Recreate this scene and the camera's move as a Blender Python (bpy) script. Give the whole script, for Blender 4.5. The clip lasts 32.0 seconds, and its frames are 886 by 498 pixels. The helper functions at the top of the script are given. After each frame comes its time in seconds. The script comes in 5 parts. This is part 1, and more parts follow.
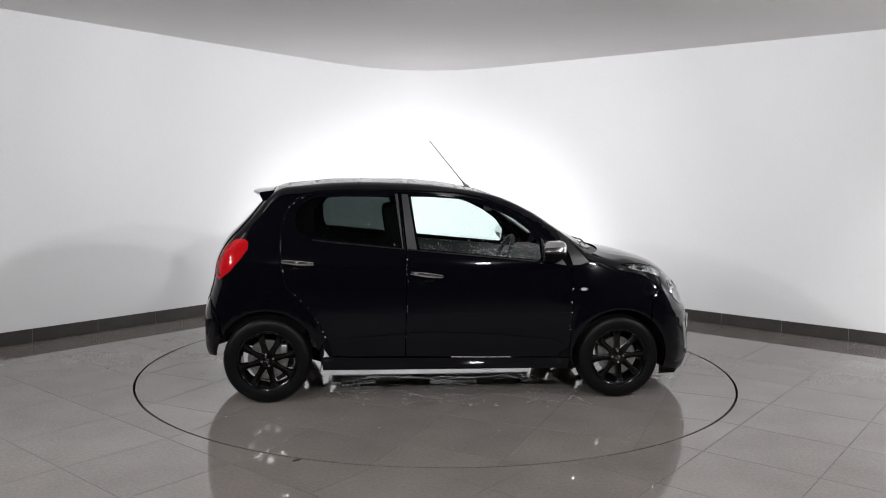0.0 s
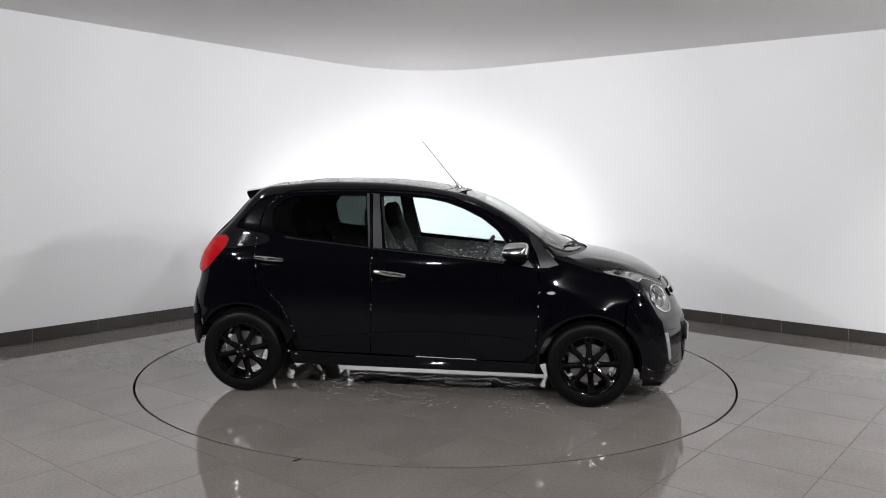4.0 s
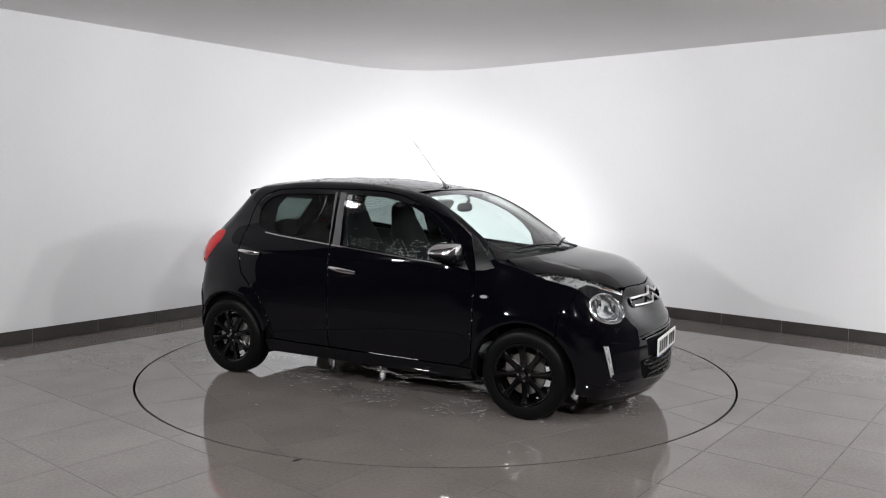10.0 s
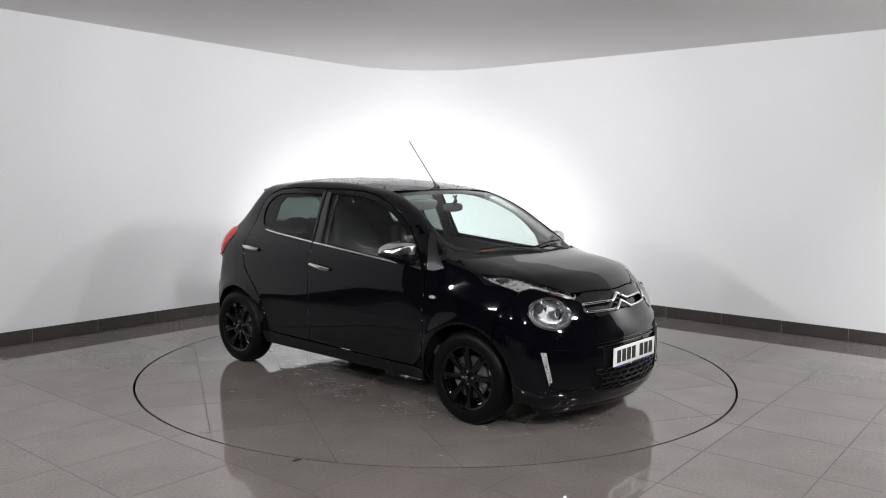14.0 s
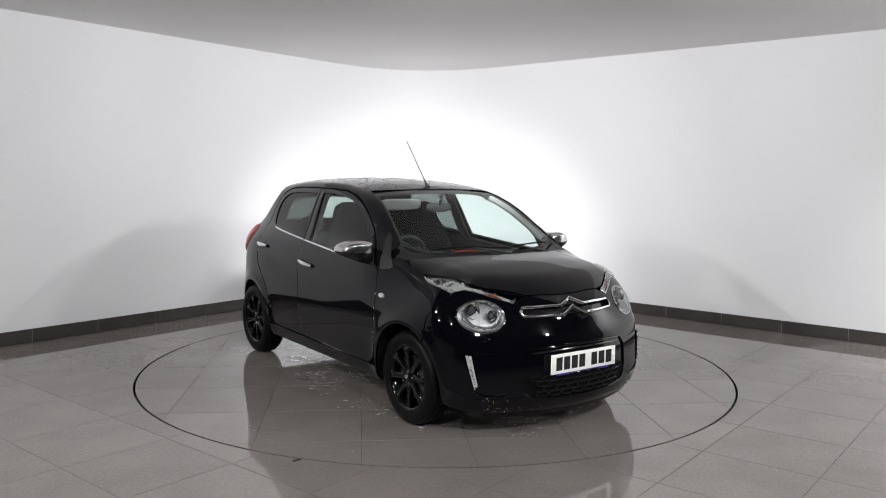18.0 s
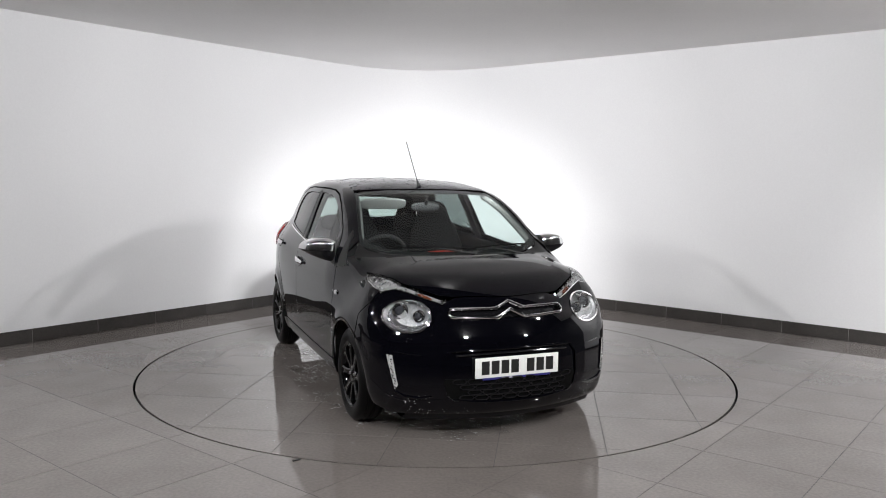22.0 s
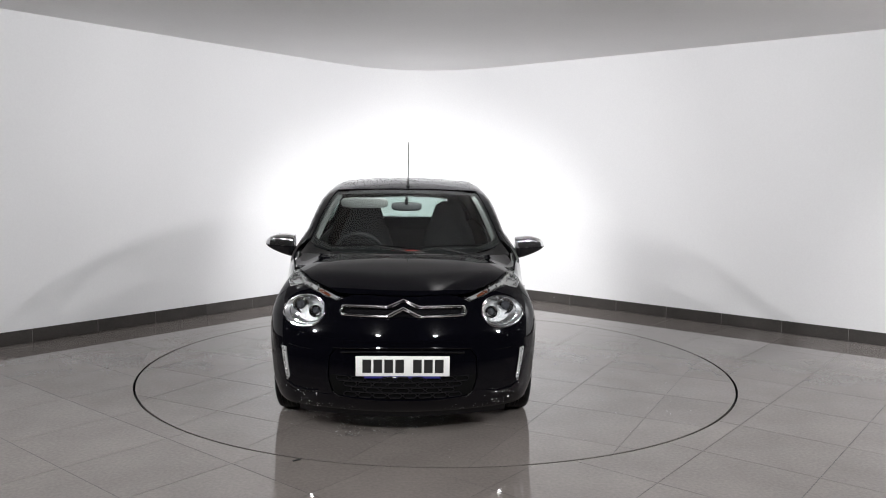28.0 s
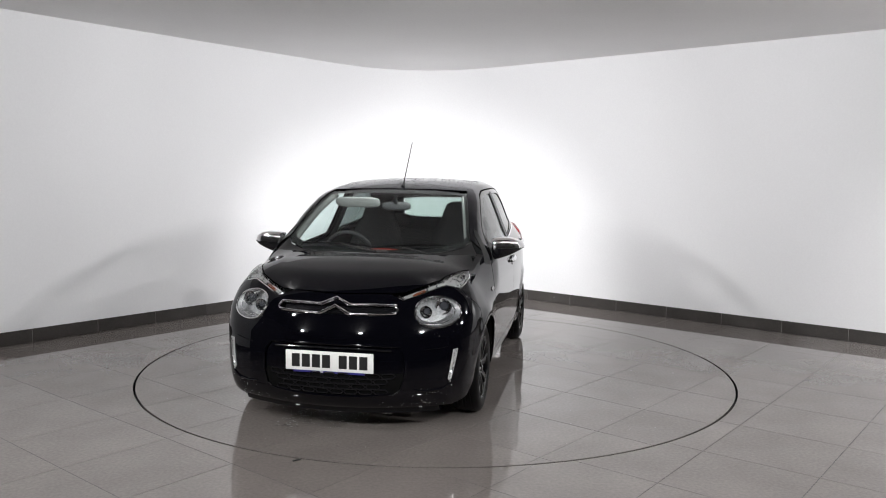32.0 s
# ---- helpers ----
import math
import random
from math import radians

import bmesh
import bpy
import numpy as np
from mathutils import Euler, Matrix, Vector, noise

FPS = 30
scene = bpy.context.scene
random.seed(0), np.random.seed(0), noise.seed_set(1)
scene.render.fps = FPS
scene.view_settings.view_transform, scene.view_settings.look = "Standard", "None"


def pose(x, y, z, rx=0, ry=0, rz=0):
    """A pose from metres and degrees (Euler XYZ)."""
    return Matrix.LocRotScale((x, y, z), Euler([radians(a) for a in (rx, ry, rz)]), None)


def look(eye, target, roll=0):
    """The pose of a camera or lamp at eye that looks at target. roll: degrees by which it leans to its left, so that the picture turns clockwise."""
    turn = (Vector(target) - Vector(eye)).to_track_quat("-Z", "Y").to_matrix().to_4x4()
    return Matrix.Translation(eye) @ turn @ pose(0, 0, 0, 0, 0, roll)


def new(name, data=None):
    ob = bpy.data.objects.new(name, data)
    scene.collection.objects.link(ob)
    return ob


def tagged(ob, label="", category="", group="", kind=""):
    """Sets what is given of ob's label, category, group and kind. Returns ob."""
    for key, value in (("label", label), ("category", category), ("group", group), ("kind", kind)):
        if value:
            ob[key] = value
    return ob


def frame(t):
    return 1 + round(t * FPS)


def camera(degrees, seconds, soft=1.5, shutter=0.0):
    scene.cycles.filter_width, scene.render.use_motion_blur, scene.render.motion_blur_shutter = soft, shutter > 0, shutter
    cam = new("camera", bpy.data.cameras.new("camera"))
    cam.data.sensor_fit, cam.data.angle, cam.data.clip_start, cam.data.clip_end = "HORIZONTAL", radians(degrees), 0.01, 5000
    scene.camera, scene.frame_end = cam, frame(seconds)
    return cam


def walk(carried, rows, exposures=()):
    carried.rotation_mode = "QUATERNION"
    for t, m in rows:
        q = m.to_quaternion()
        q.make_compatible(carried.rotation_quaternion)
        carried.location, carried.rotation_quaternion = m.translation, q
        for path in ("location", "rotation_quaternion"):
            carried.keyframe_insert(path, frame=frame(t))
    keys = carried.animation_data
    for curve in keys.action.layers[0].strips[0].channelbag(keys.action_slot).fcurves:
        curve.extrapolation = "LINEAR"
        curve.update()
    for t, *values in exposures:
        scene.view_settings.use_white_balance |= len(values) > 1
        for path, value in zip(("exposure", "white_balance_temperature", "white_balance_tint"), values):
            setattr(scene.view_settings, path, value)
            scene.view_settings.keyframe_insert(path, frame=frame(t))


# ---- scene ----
from mathutils import geometry

SECONDS = 32.0
cam = camera(58.5, SECONDS, soft=1.0)
EYE = Vector((0.0413, -6.1734, 1.4910))
AIM = EYE + Vector((0, math.cos(radians(5.305)), -math.sin(radians(5.305))))
walk(cam, [(0, look(EYE, AIM, 0.656)), (SECONDS, look(EYE, AIM, 0.656))])

# ---- light: unseen lamps under the ceiling, placed by guess, with added fills ----
world = bpy.data.worlds.new("world")
scene.world = world
world.use_nodes = True
world.node_tree.nodes["Background"].inputs[0].default_value = (.02, .02, .02, 1)


def spot_lamp(name, eye, target, angle, blend, watts, radius=.06, colour=(1, 1, 1)):
    data = bpy.data.lights.new(name, "SPOT")
    data.energy, data.spot_size, data.spot_blend, data.shadow_soft_size, data.color = watts, radians(angle), blend, radius, colour
    ob = new(name, data)
    ob.matrix_world = look(eye, target)
    return ob


spot_lamp("lamp_corner", (.05, -1.6, 2.80), (-.28, 3.9, -.22), 58, 1.0, 1600, .08)
# the next three are added fills that soften and widen the corner glow
spot_lamp("fill_corner_wash", (.35, -1.6, 2.80), (-.10, 3.9, .75), 84, 1.0, 360, .08)
spot_lamp("fill_corner_right", (2.7, -1.3, 2.80), (.05, 3.9, 1.05), 104, 1.0, 35, .08)
spot_lamp("fill_corner_left", (-2.5, -1.3, 2.80), (.05, 3.9, 1.05), 104, 1.0, 100, .08)
spot_lamp("lamp_right_high", (3.8, -2.4, 2.79), (-1.8, 1.0, .9), 140, 1.0, 250, .08)
spot_lamp("lamp_right_far", (4.8, -4.2, 2.79), (-2.6, .3, 1.1), 140, 1.0, 325, .08)
spot_lamp("lamp_left_high", (-3.6, -2.8, 2.79), (2.0, 1.0, .9), 140, 1.0, 200, .08)
spot_lamp("lamp_left_far", (-4.6, -4.6, 2.79), (3.6, .2, 1.1), 140, 1.0, 440, .08)
spot_lamp("lamp_centre_right", (1.5, -5.4, 2.79), (2.9, 1.0, .6), 150, 1.0, 530, .08)
spot_lamp("lamp_centre_left", (-1.3, -5.4, 2.79), (-2.4, 1.5, 1.0), 150, 1.0, 385, .08)
# added fill that brightens the right wall
spot_lamp("fill_right_wall", (4.3, -.6, 2.79), (5.3, -.4, 1.3), 130, 1.0, 400, .08)

# ---- materials ----


def material(name, colour, rough=.5, metal=0.0, grain=0.0, scale=40.0, bump=0.0, blotch=0.0, blotch_scale=3.0, coat=0.0,
             rough_vary=0.0, specular=.5, vary=0.0, emit=None):
    """Principled surface with grain and blotches at two scales, in the thing's own space."""
    m = bpy.data.materials.new(name)
    m.use_nodes = True
    nt = m.node_tree
    b = nt.nodes["Principled BSDF"]
    b.inputs["Base Color"].default_value = (*colour, 1)
    b.inputs["Roughness"].default_value = rough
    b.inputs["Metallic"].default_value = metal
    b.inputs["Specular IOR Level"].default_value = specular
    b.inputs["Coat Weight"].default_value = coat
    b.inputs["Coat Roughness"].default_value = .03
    if emit:
        b.inputs["Emission Color"].default_value = (*emit[0], 1)
        b.inputs["Emission Strength"].default_value = emit[1]
    at = nt.nodes.new("ShaderNodeTexCoord").outputs["Object"]

    def tex(s, detail):
        n = nt.nodes.new("ShaderNodeTexNoise")
        n.inputs["Scale"].default_value, n.inputs["Detail"].default_value = s, detail
        nt.links.new(at, n.inputs["Vector"])
        return n.outputs["Fac"]
    value = None
    for amount, s, detail in ((grain, scale, 4), (blotch, blotch_scale, 3)):
        if amount:
            r = nt.nodes.new("ShaderNodeMapRange")
            r.inputs["From Min"].default_value, r.inputs["From Max"].default_value = .3, .7
            r.inputs["To Min"].default_value, r.inputs["To Max"].default_value = 1 - amount, 1 + amount
            nt.links.new(tex(s, detail), r.inputs["Value"])
            if value is None:
                value = r.outputs[0]
            else:
                k = nt.nodes.new("ShaderNodeMath")
                k.operation = "MULTIPLY"
                nt.links.new(value, k.inputs[0]), nt.links.new(r.outputs[0], k.inputs[1])
                value = k.outputs[0]
    if vary:
        info = nt.nodes.new("ShaderNodeObjectInfo")
        r = nt.nodes.new("ShaderNodeMapRange")
        r.inputs["To Min"].default_value, r.inputs["To Max"].default_value = 1 - vary, 1 + vary
        nt.links.new(info.outputs["Random"], r.inputs["Value"])
        if value is None:
            value = r.outputs[0]
        else:
            k = nt.nodes.new("ShaderNodeMath")
            k.operation = "MULTIPLY"
            nt.links.new(value, k.inputs[0]), nt.links.new(r.outputs[0], k.inputs[1])
            value = k.outputs[0]
    if value is not None:
        mix = nt.nodes.new("ShaderNodeVectorMath")
        mix.operation = "SCALE"
        mix.inputs[0].default_value = colour
        nt.links.new(value, mix.inputs["Scale"])
        nt.links.new(mix.outputs[0], b.inputs["Base Color"])
    if rough_vary:
        r = nt.nodes.new("ShaderNodeMapRange")
        r.inputs["From Min"].default_value, r.inputs["From Max"].default_value = .3, .7
        r.inputs["To Min"].default_value, r.inputs["To Max"].default_value = max(rough - rough_vary, .01), rough + rough_vary
        nt.links.new(tex(blotch_scale * 1.7, 4), r.inputs["Value"])
        nt.links.new(r.outputs[0], b.inputs["Roughness"])
    if bump:
        k = nt.nodes.new("ShaderNodeBump")
        k.inputs["Strength"].default_value, k.inputs["Distance"].default_value = 1.0, bump
        nt.links.new(tex(scale, 4), k.inputs["Height"])
        nt.links.new(k.outputs[0], b.inputs["Normal"])
    return m


def pane_material(name, tint, gloss=.02):
    """Clear pane: tinted light passes straight through, and the surface mirrors by its Fresnel gloss."""
    m = bpy.data.materials.new(name)
    m.use_nodes = True
    nt = m.node_tree
    nt.nodes.remove(nt.nodes["Principled BSDF"])
    clear, shine = nt.nodes.new("ShaderNodeBsdfTransparent"), nt.nodes.new("ShaderNodeBsdfGlossy")
    clear.inputs[0].default_value = (*tint, 1)
    shine.inputs["Roughness"].default_value = gloss
    lw, mix = nt.nodes.new("ShaderNodeLayerWeight"), nt.nodes.new("ShaderNodeMixShader")
    lw.inputs[0].default_value = .5
    power, scale_up = nt.nodes.new("ShaderNodeMath"), nt.nodes.new("ShaderNodeMath")
    power.operation, scale_up.operation = "POWER", "MULTIPLY_ADD"
    power.inputs[1].default_value, scale_up.inputs[1].default_value, scale_up.inputs[2].default_value = 5.0, .92, .045
    nt.links.new(lw.outputs["Facing"], power.inputs[0]), nt.links.new(power.outputs[0], scale_up.inputs[0])
    nt.links.new(scale_up.outputs[0], mix.inputs[0])
    nt.links.new(clear.outputs[0], mix.inputs[1]), nt.links.new(shine.outputs[0], mix.inputs[2])
    nt.links.new(mix.outputs[0], nt.nodes["Material Output"].inputs[0])
    return m


WALL = material("wall_paint", (.80, .80, .815), .62, grain=.015, scale=60, blotch=.012, blotch_scale=.9, bump=.0004)
DARK_WALL = material("dark_surround", (.035, .035, .037), .7, grain=.1, scale=30, blotch=.1)
CEILING = material("ceiling_paint", (.87, .86, .86), .75, grain=.02, scale=50, blotch=.02, blotch_scale=.7)
TILE = material("polished_porcelain", (.168, .149, .140), .040, grain=.10, scale=55, blotch=.10, blotch_scale=2.2, rough_vary=.022, vary=.04, specular=.5)
SKIRT = material("dark_skirting_tile", (.055, .050, .047), .3, grain=.15, scale=70, blotch=.12, blotch_scale=5, vary=.06)
GROUT = material("grout", (.045, .042, .040), .8, grain=.2, scale=120)
PALE_GROUT = material("pale_grout", (.22, .21, .20), .8, grain=.2, scale=120)
# near-black without gloss: the shade in gaps and recesses is put into the colour
GAP = material("dark_gap", (.003, .003, .003), .8, specular=.05)
PAINT = material("black_paint", (.0016, .0016, .0028), .35, grain=.2, scale=400, coat=1.0, specular=0.0)
GLOSS = material("gloss_black_plastic", (.006, .006, .007), .12, grain=.1, scale=200)
SATIN = material("satin_black_plastic", (.006, .006, .0063), .45, grain=.2, scale=300, bump=.0002)
TRIM = material("grey_pillar_film", (.024, .024, .026), .38, grain=.1, scale=250)
CHROME = material("chrome", (.82, .82, .83), .07, 1.0, grain=.02, scale=90)
CAP_CHROME = material("satin_chrome", (.72, .72, .73), .14, 1.0, grain=.04, scale=90)
RUBBER = material("tyre_rubber", (.0022, .0022, .0024), .44, specular=.12, grain=.25, scale=120, bump=.0004)
ALLOY = material("gloss_black_alloy", (.0015, .0015, .0018), .08, specular=.4, grain=.1, scale=90)
STEEL = material("brake_steel", (.40, .40, .39), .32, 1.0, grain=.2, scale=60, blotch=.2, blotch_scale=12)
UNDER = material("underbody_black", (.006, .006, .006), .8, specular=.1, grain=.3, scale=40)
FABRIC = material("charcoal_fabric", (.0055, .0058, .0062), .9, specular=.2, grain=.25, scale=160, bump=.0002, blotch=.15, blotch_scale=6)
DASH = material("dashboard_plastic", (.013, .0135, .015), .6, grain=.2, scale=240, bump=.0003)
LINING = material("pale_headlining", (.19, .195, .19), .9, grain=.08, scale=150)
RED = material("red_trim", (.45, .03, .02), .4, grain=.1, scale=100)
CLEAR = pane_material("clear_pane", (.84, .92, .90))
TINTED = pane_material("tinted_pane", (.17, .20, .195))
# paler than the liners: light missing under the car is put into this colour
PAN = material("lightened_floor_pan", (.085, .088, .092), .7, grain=.3, scale=30, blotch=.3, blotch_scale=4)
REAR_PANE = pane_material("rear_pane", (.66, .72, .70))
LENS = pane_material("lamp_lens", (.93, .95, .95))
REDLENS = material("red_lens", (.34, .004, .007), .08, grain=.1, scale=60, coat=.4, specular=.3)
SILVER = material("brushed_reflector", (.80, .80, .81), .36, 1.0, grain=.05, scale=120)
DARKRED = material("dark_red_lens", (.035, .002, .003), .08, grain=.1, scale=60, coat=1.0)
STRIP = material("bright_strip_reflector", (.46, .46, .46), .25, .5, grain=.12, scale=140)
HEAD = material("headlamp_reflector", (.35, .35, .36), .48, 1.0, grain=.25, scale=90, blotch=.2, blotch_scale=30)
PROJ = material("projector_glass", (.05, .052, .06), .06, .1, grain=.1, scale=80, coat=1.0)
LENS_WHITE = material("frosted_lamp_plastic", (.36, .36, .36), .12, grain=.12, scale=160, coat=.5)
AMBER = material("amber_lens", (.11, .035, .018), .2, grain=.1, scale=60)
PLATE = material("white_plate", (.78, .78, .76), .35, grain=.03, scale=300)
INK = material("black_ink", (.012, .012, .012), .4)
BLUE = material("blue_strip", (.02, .02, .16), .35)
WATER = pane_material("standing_water", (.90, .90, .90), .07)
DROP = material("water_drop", (.95, .95, .95), .0)
# opaque pale grey: the glint of water drops on the floor is painted in
FLOOR_BEAD = material("floor_glint_bead", (.42, .42, .42), .08, specular=1.0, coat=1.0)
PAINT_BEAD = material("bead_on_paint", (.06, .06, .06), .03, specular=1.0, coat=1.0)
# opaque and pale, with the bright glint of clear drops in the base colour
BEAD = material("pale_glint_bead", (.58, .60, .60), .03, specular=1.0)
DROP.node_tree.nodes["Principled BSDF"].inputs["Transmission Weight"].default_value = 1.0
DROP.node_tree.nodes["Principled BSDF"].inputs["IOR"].default_value = 1.33

PAINT.node_tree.nodes["Principled BSDF"].inputs["Coat IOR"].default_value = 1.43

# ---- mesh helpers ----


def link_mesh(name, me, mat, parent=None, label="", at=None):
    ob = new(name, me)
    if mat is not None and not me.materials:
        me.materials.append(mat)
    ob.parent = parent
    if at is not None:
        ob.matrix_basis = at
    if label:
        ob["label"] = label
    return ob


def part(name, bm, mat, parent=None, label="", smooth=True, at=None):
    """Links a bmesh as one mesh object under a thing or a part."""
    me = bpy.data.meshes.new(name)
    bm.normal_update()
    bm.to_mesh(me)
    bm.free()
    if smooth:
        me.polygons.foreach_set("use_smooth", [True] * len(me.polygons))
        me.set_sharp_from_angle(angle=radians(40))
    return link_mesh(name, me, mat, parent, label, at)


def raw(name, verts, faces, mat, parent=None, label="", smooth=False, at=None):
    me = bpy.data.meshes.new(name)
    me.from_pydata([tuple(v) for v in verts], [], [tuple(f) for f in faces])
    me.update()
    if smooth:
        me.polygons.foreach_set("use_smooth", [True] * len(me.polygons))
        me.set_sharp_from_angle(angle=radians(40))
    return link_mesh(name, me, mat, parent, label, at)


def box(bm, lo, hi, bevel=0.0, turn=None, seg=2):
    """A bevelled box between two corners, turned by a matrix about the origin if one is given."""
    made = bmesh.ops.create_cube(bm, size=1)["verts"]
    c, s = (Vector(lo) + Vector(hi)) / 2, Vector(hi) - Vector(lo)
    for v in made:
        v.co = Vector((v.co.x * s.x, v.co.y * s.y, v.co.z * s.z)) + c
    if bevel:
        edges = list({e for v in made for e in v.link_edges})
        made = bmesh.ops.bevel(bm, geom=edges, offset=bevel, segments=seg, affect="EDGES", profile=.5)["verts"] + [v for v in made if v.is_valid]
    if turn is not None:
        for v in set(made):
            v.co = turn @ v.co
    return bm


def tube(bm, path, radius, sides=8, closed=False, flat=1.0, up=(0, 0, 1)):
    """A tube along places; flat squeezes it along up."""
    path = [Vector(p) for p in path]
    rings = []
    n = len(path)
    for i, p in enumerate(path):
        a, b = (path[(i - 1) % n], path[(i + 1) % n]) if closed else (path[max(i - 1, 0)], path[min(i + 1, n - 1)])
        d = (b - a).normalized()
        u = Vector(up) - d * Vector(up).dot(d)
        u = u.normalized() if u.length > 1e-6 else d.orthogonal().normalized()
        w = d.cross(u)
        r = radius[i] if isinstance(radius, (list, tuple)) else radius
        rings.append([bm.verts.new(p + r * (math.cos(k * math.tau / sides) * w + flat * math.sin(k * math.tau / sides) * u)) for k in range(sides)])
    m = n if closed else n - 1
    for i in range(m):
        a, b = rings[i], rings[(i + 1) % n]
        for k in range(sides):
            bm.faces.new((a[k], a[(k + 1) % sides], b[(k + 1) % sides], b[k]))
    if not closed:
        bm.faces.new(rings[0][::-1]), bm.faces.new(rings[-1])
    return bm


def lathe(bm, profile, steps=48, axis="y", centre=(0, 0, 0), closed=False):
    """Turns a profile of (radius, along) about an axis."""
    rings = []
    for k in range(steps):
        a = k * math.tau / steps
        ring = []
        for r, h in profile:
            c, s = r * math.cos(a), r * math.sin(a)
            p = {"y": (c, h, s), "x": (h, c, s), "z": (c, s, h)}[axis]
            ring.append(bm.verts.new(Vector(p) + Vector(centre)))
        rings.append(ring)
    n = len(profile)
    for k in range(steps):
        a, b = rings[k], rings[(k + 1) % steps]
        for i in range(n if closed else n - 1):
            j = (i + 1) % n
            bm.faces.new((a[i], a[j], b[j], b[i]))
    return bm


def blob(bm, centre, size, power=2.6, nu=20, nv=12, turn=None):
    """A rounded block: a superellipsoid."""
    def sp(v, e):
        return math.copysign(abs(v) ** e, v)
    e = 2 / power
    rows = []
    for i in range(nv + 1):
        b = -math.pi / 2 + math.pi * i / nv
        row = []
        for k in range(nu):
            a = math.tau * k / nu
            p = Vector((size[0] / 2 * sp(math.cos(b), e) * sp(math.cos(a), e), size[1] / 2 * sp(math.cos(b), e) * sp(math.sin(a), e), size[2] / 2 * sp(math.sin(b), e)))
            if turn is not None:
                p = turn @ p
            row.append(bm.verts.new(p + Vector(centre)))
        rows.append(row)
    for i in range(nv):
        for k in range(nu):
            bm.faces.new((rows[i][k], rows[i][(k + 1) % nu], rows[i + 1][(k + 1) % nu], rows[i + 1][k]))
    bmesh.ops.remove_doubles(bm, verts=rows[0] + rows[-1], dist=1e-5)
    return bm


def inside(poly, pts):
    """Which points lie inside a closed outline."""
    poly, pts = np.asarray(poly, float), np.asarray(pts, float)
    x, y = pts[:, 0], pts[:, 1]
    odd = np.zeros(len(pts), bool)
    for (x1, y1), (x2, y2) in zip(poly, np.roll(poly, -1, 0)):
        hit = ((y1 > y) != (y2 > y)) & (x < (x2 - x1) * (y - y1) / ((y2 - y1) if y2 != y1 else 1e-12) + x1)
        odd ^= hit
    return odd


def rounded(poly, times=2):
    """Cuts an outline's corners."""
    p = np.asarray(poly, float)
    for _ in range(times):
        q = np.roll(p, -1, 0)
        p = np.stack([.75 * p + .25 * q, .25 * p + .75 * q], 1).reshape(-1, 2)
    return p


def dense(poly, step):
    out = []
    p = np.asarray(poly, float)
    for a, b in zip(p, np.roll(p, -1, 0)):
        n = max(1, int(math.ceil(np.hypot(*(b - a)) / step)))
        out += [a + (b - a) * k / n for k in range(n)]
    out = np.array(out)
    keep = np.hypot(*(out - np.roll(out, 1, 0)).T) > 1e-5
    return out[keep]


def fill(outline, holes=(), step=.03):
    """Triangles that fill an outline with holes: places in the plane, triangles, and the loops of its borders."""
    loops = [dense(p, step) for p in (outline, *holes)]
    pts, edges = [], []
    for lp in loops:
        k = len(pts)
        pts += [Vector(q) for q in lp]
        edges += [(k + i, k + (i + 1) % len(lp)) for i in range(len(lp))]
    lo, hi = loops[0].min(0), loops[0].max(0)
    gx, gy = np.meshgrid(np.arange(lo[0], hi[0], step), np.arange(lo[1], hi[1], step * .87))
    gx = gx + step / 2 * (np.arange(gx.shape[0])[:, None] % 2)
    grid = np.stack([gx.ravel(), gy.ravel()], -1)
    ok = inside(loops[0], grid)
    for lp in loops[1:]:
        ok &= ~inside(lp, grid)
    border = np.concatenate(loops)
    grid = grid[ok]
    if len(grid):
        near = np.sqrt(((grid[:, None] - border[None]) ** 2).sum(2).min(1))
        grid = grid[near > step * .45]
    pts += [Vector(g) for g in grid]
    from_cdt = geometry.delaunay_2d_cdt(pts, edges, [], 0, 1e-6)
    vs, fs, back = np.array([tuple(v) for v in from_cdt[0]]), from_cdt[2], from_cdt[3]
    mid = np.array([vs[list(q)].mean(0) for q in fs])
    ok = inside(loops[0], mid)
    for lp in loops[1:]:
        ok &= ~inside(lp, mid)
    new_of = {}
    for k, olds in enumerate(back):
        for old in olds:
            new_of[old] = k
    rims, k = [], 0
    for lp in loops:
        rims.append([new_of[k + i] for i in range(len(lp))])
        k += len(lp)
    return vs, [q for q, good in zip(fs, ok) if good], rims


# ---- the room: two white walls that meet behind the turntable, unseen dark walls added round the camera ----
CORNER_L, TURN_L = Vector((-3.542, .638)), radians(51.9)
CORNER_R, TURN_R = Vector((1.994, 2.614)), radians(-40.2)
HIGH = 2.825
DIR_L, DIR_R = Vector((math.cos(TURN_L), math.sin(TURN_L))), Vector((math.cos(TURN_R), math.sin(TURN_R)))
_d = CORNER_R - CORNER_L
_k = (_d.x * DIR_R.y - _d.y * DIR_R.x) / (DIR_L.x * DIR_R.y - DIR_L.y * DIR_R.x)
CORNER = CORNER_L + DIR_L * _k
RING = 2.239


def wall(name, a, b, mat, label, z0=0.0, z1=HIGH, thick=.15, kind="structure"):
    """An upright slab whose inner face runs from a to b; the room lies to the right of that way."""
    a, b = Vector(a), Vector(b)
    d = (b - a).normalized()
    out = Vector((-d.y, d.x)) * thick
    c = [a, b, b + out, a + out]
    vs = [(p.x, p.y, z) for z in (z0, z1) for p in c]
    fs = [(0, 1, 5, 4), (1, 2, 6, 5), (2, 3, 7, 6), (3, 0, 4, 7), (4, 5, 6, 7), (3, 2, 1, 0)]
    return tagged(raw(name, vs, fs, mat), label, "wall", kind=kind)


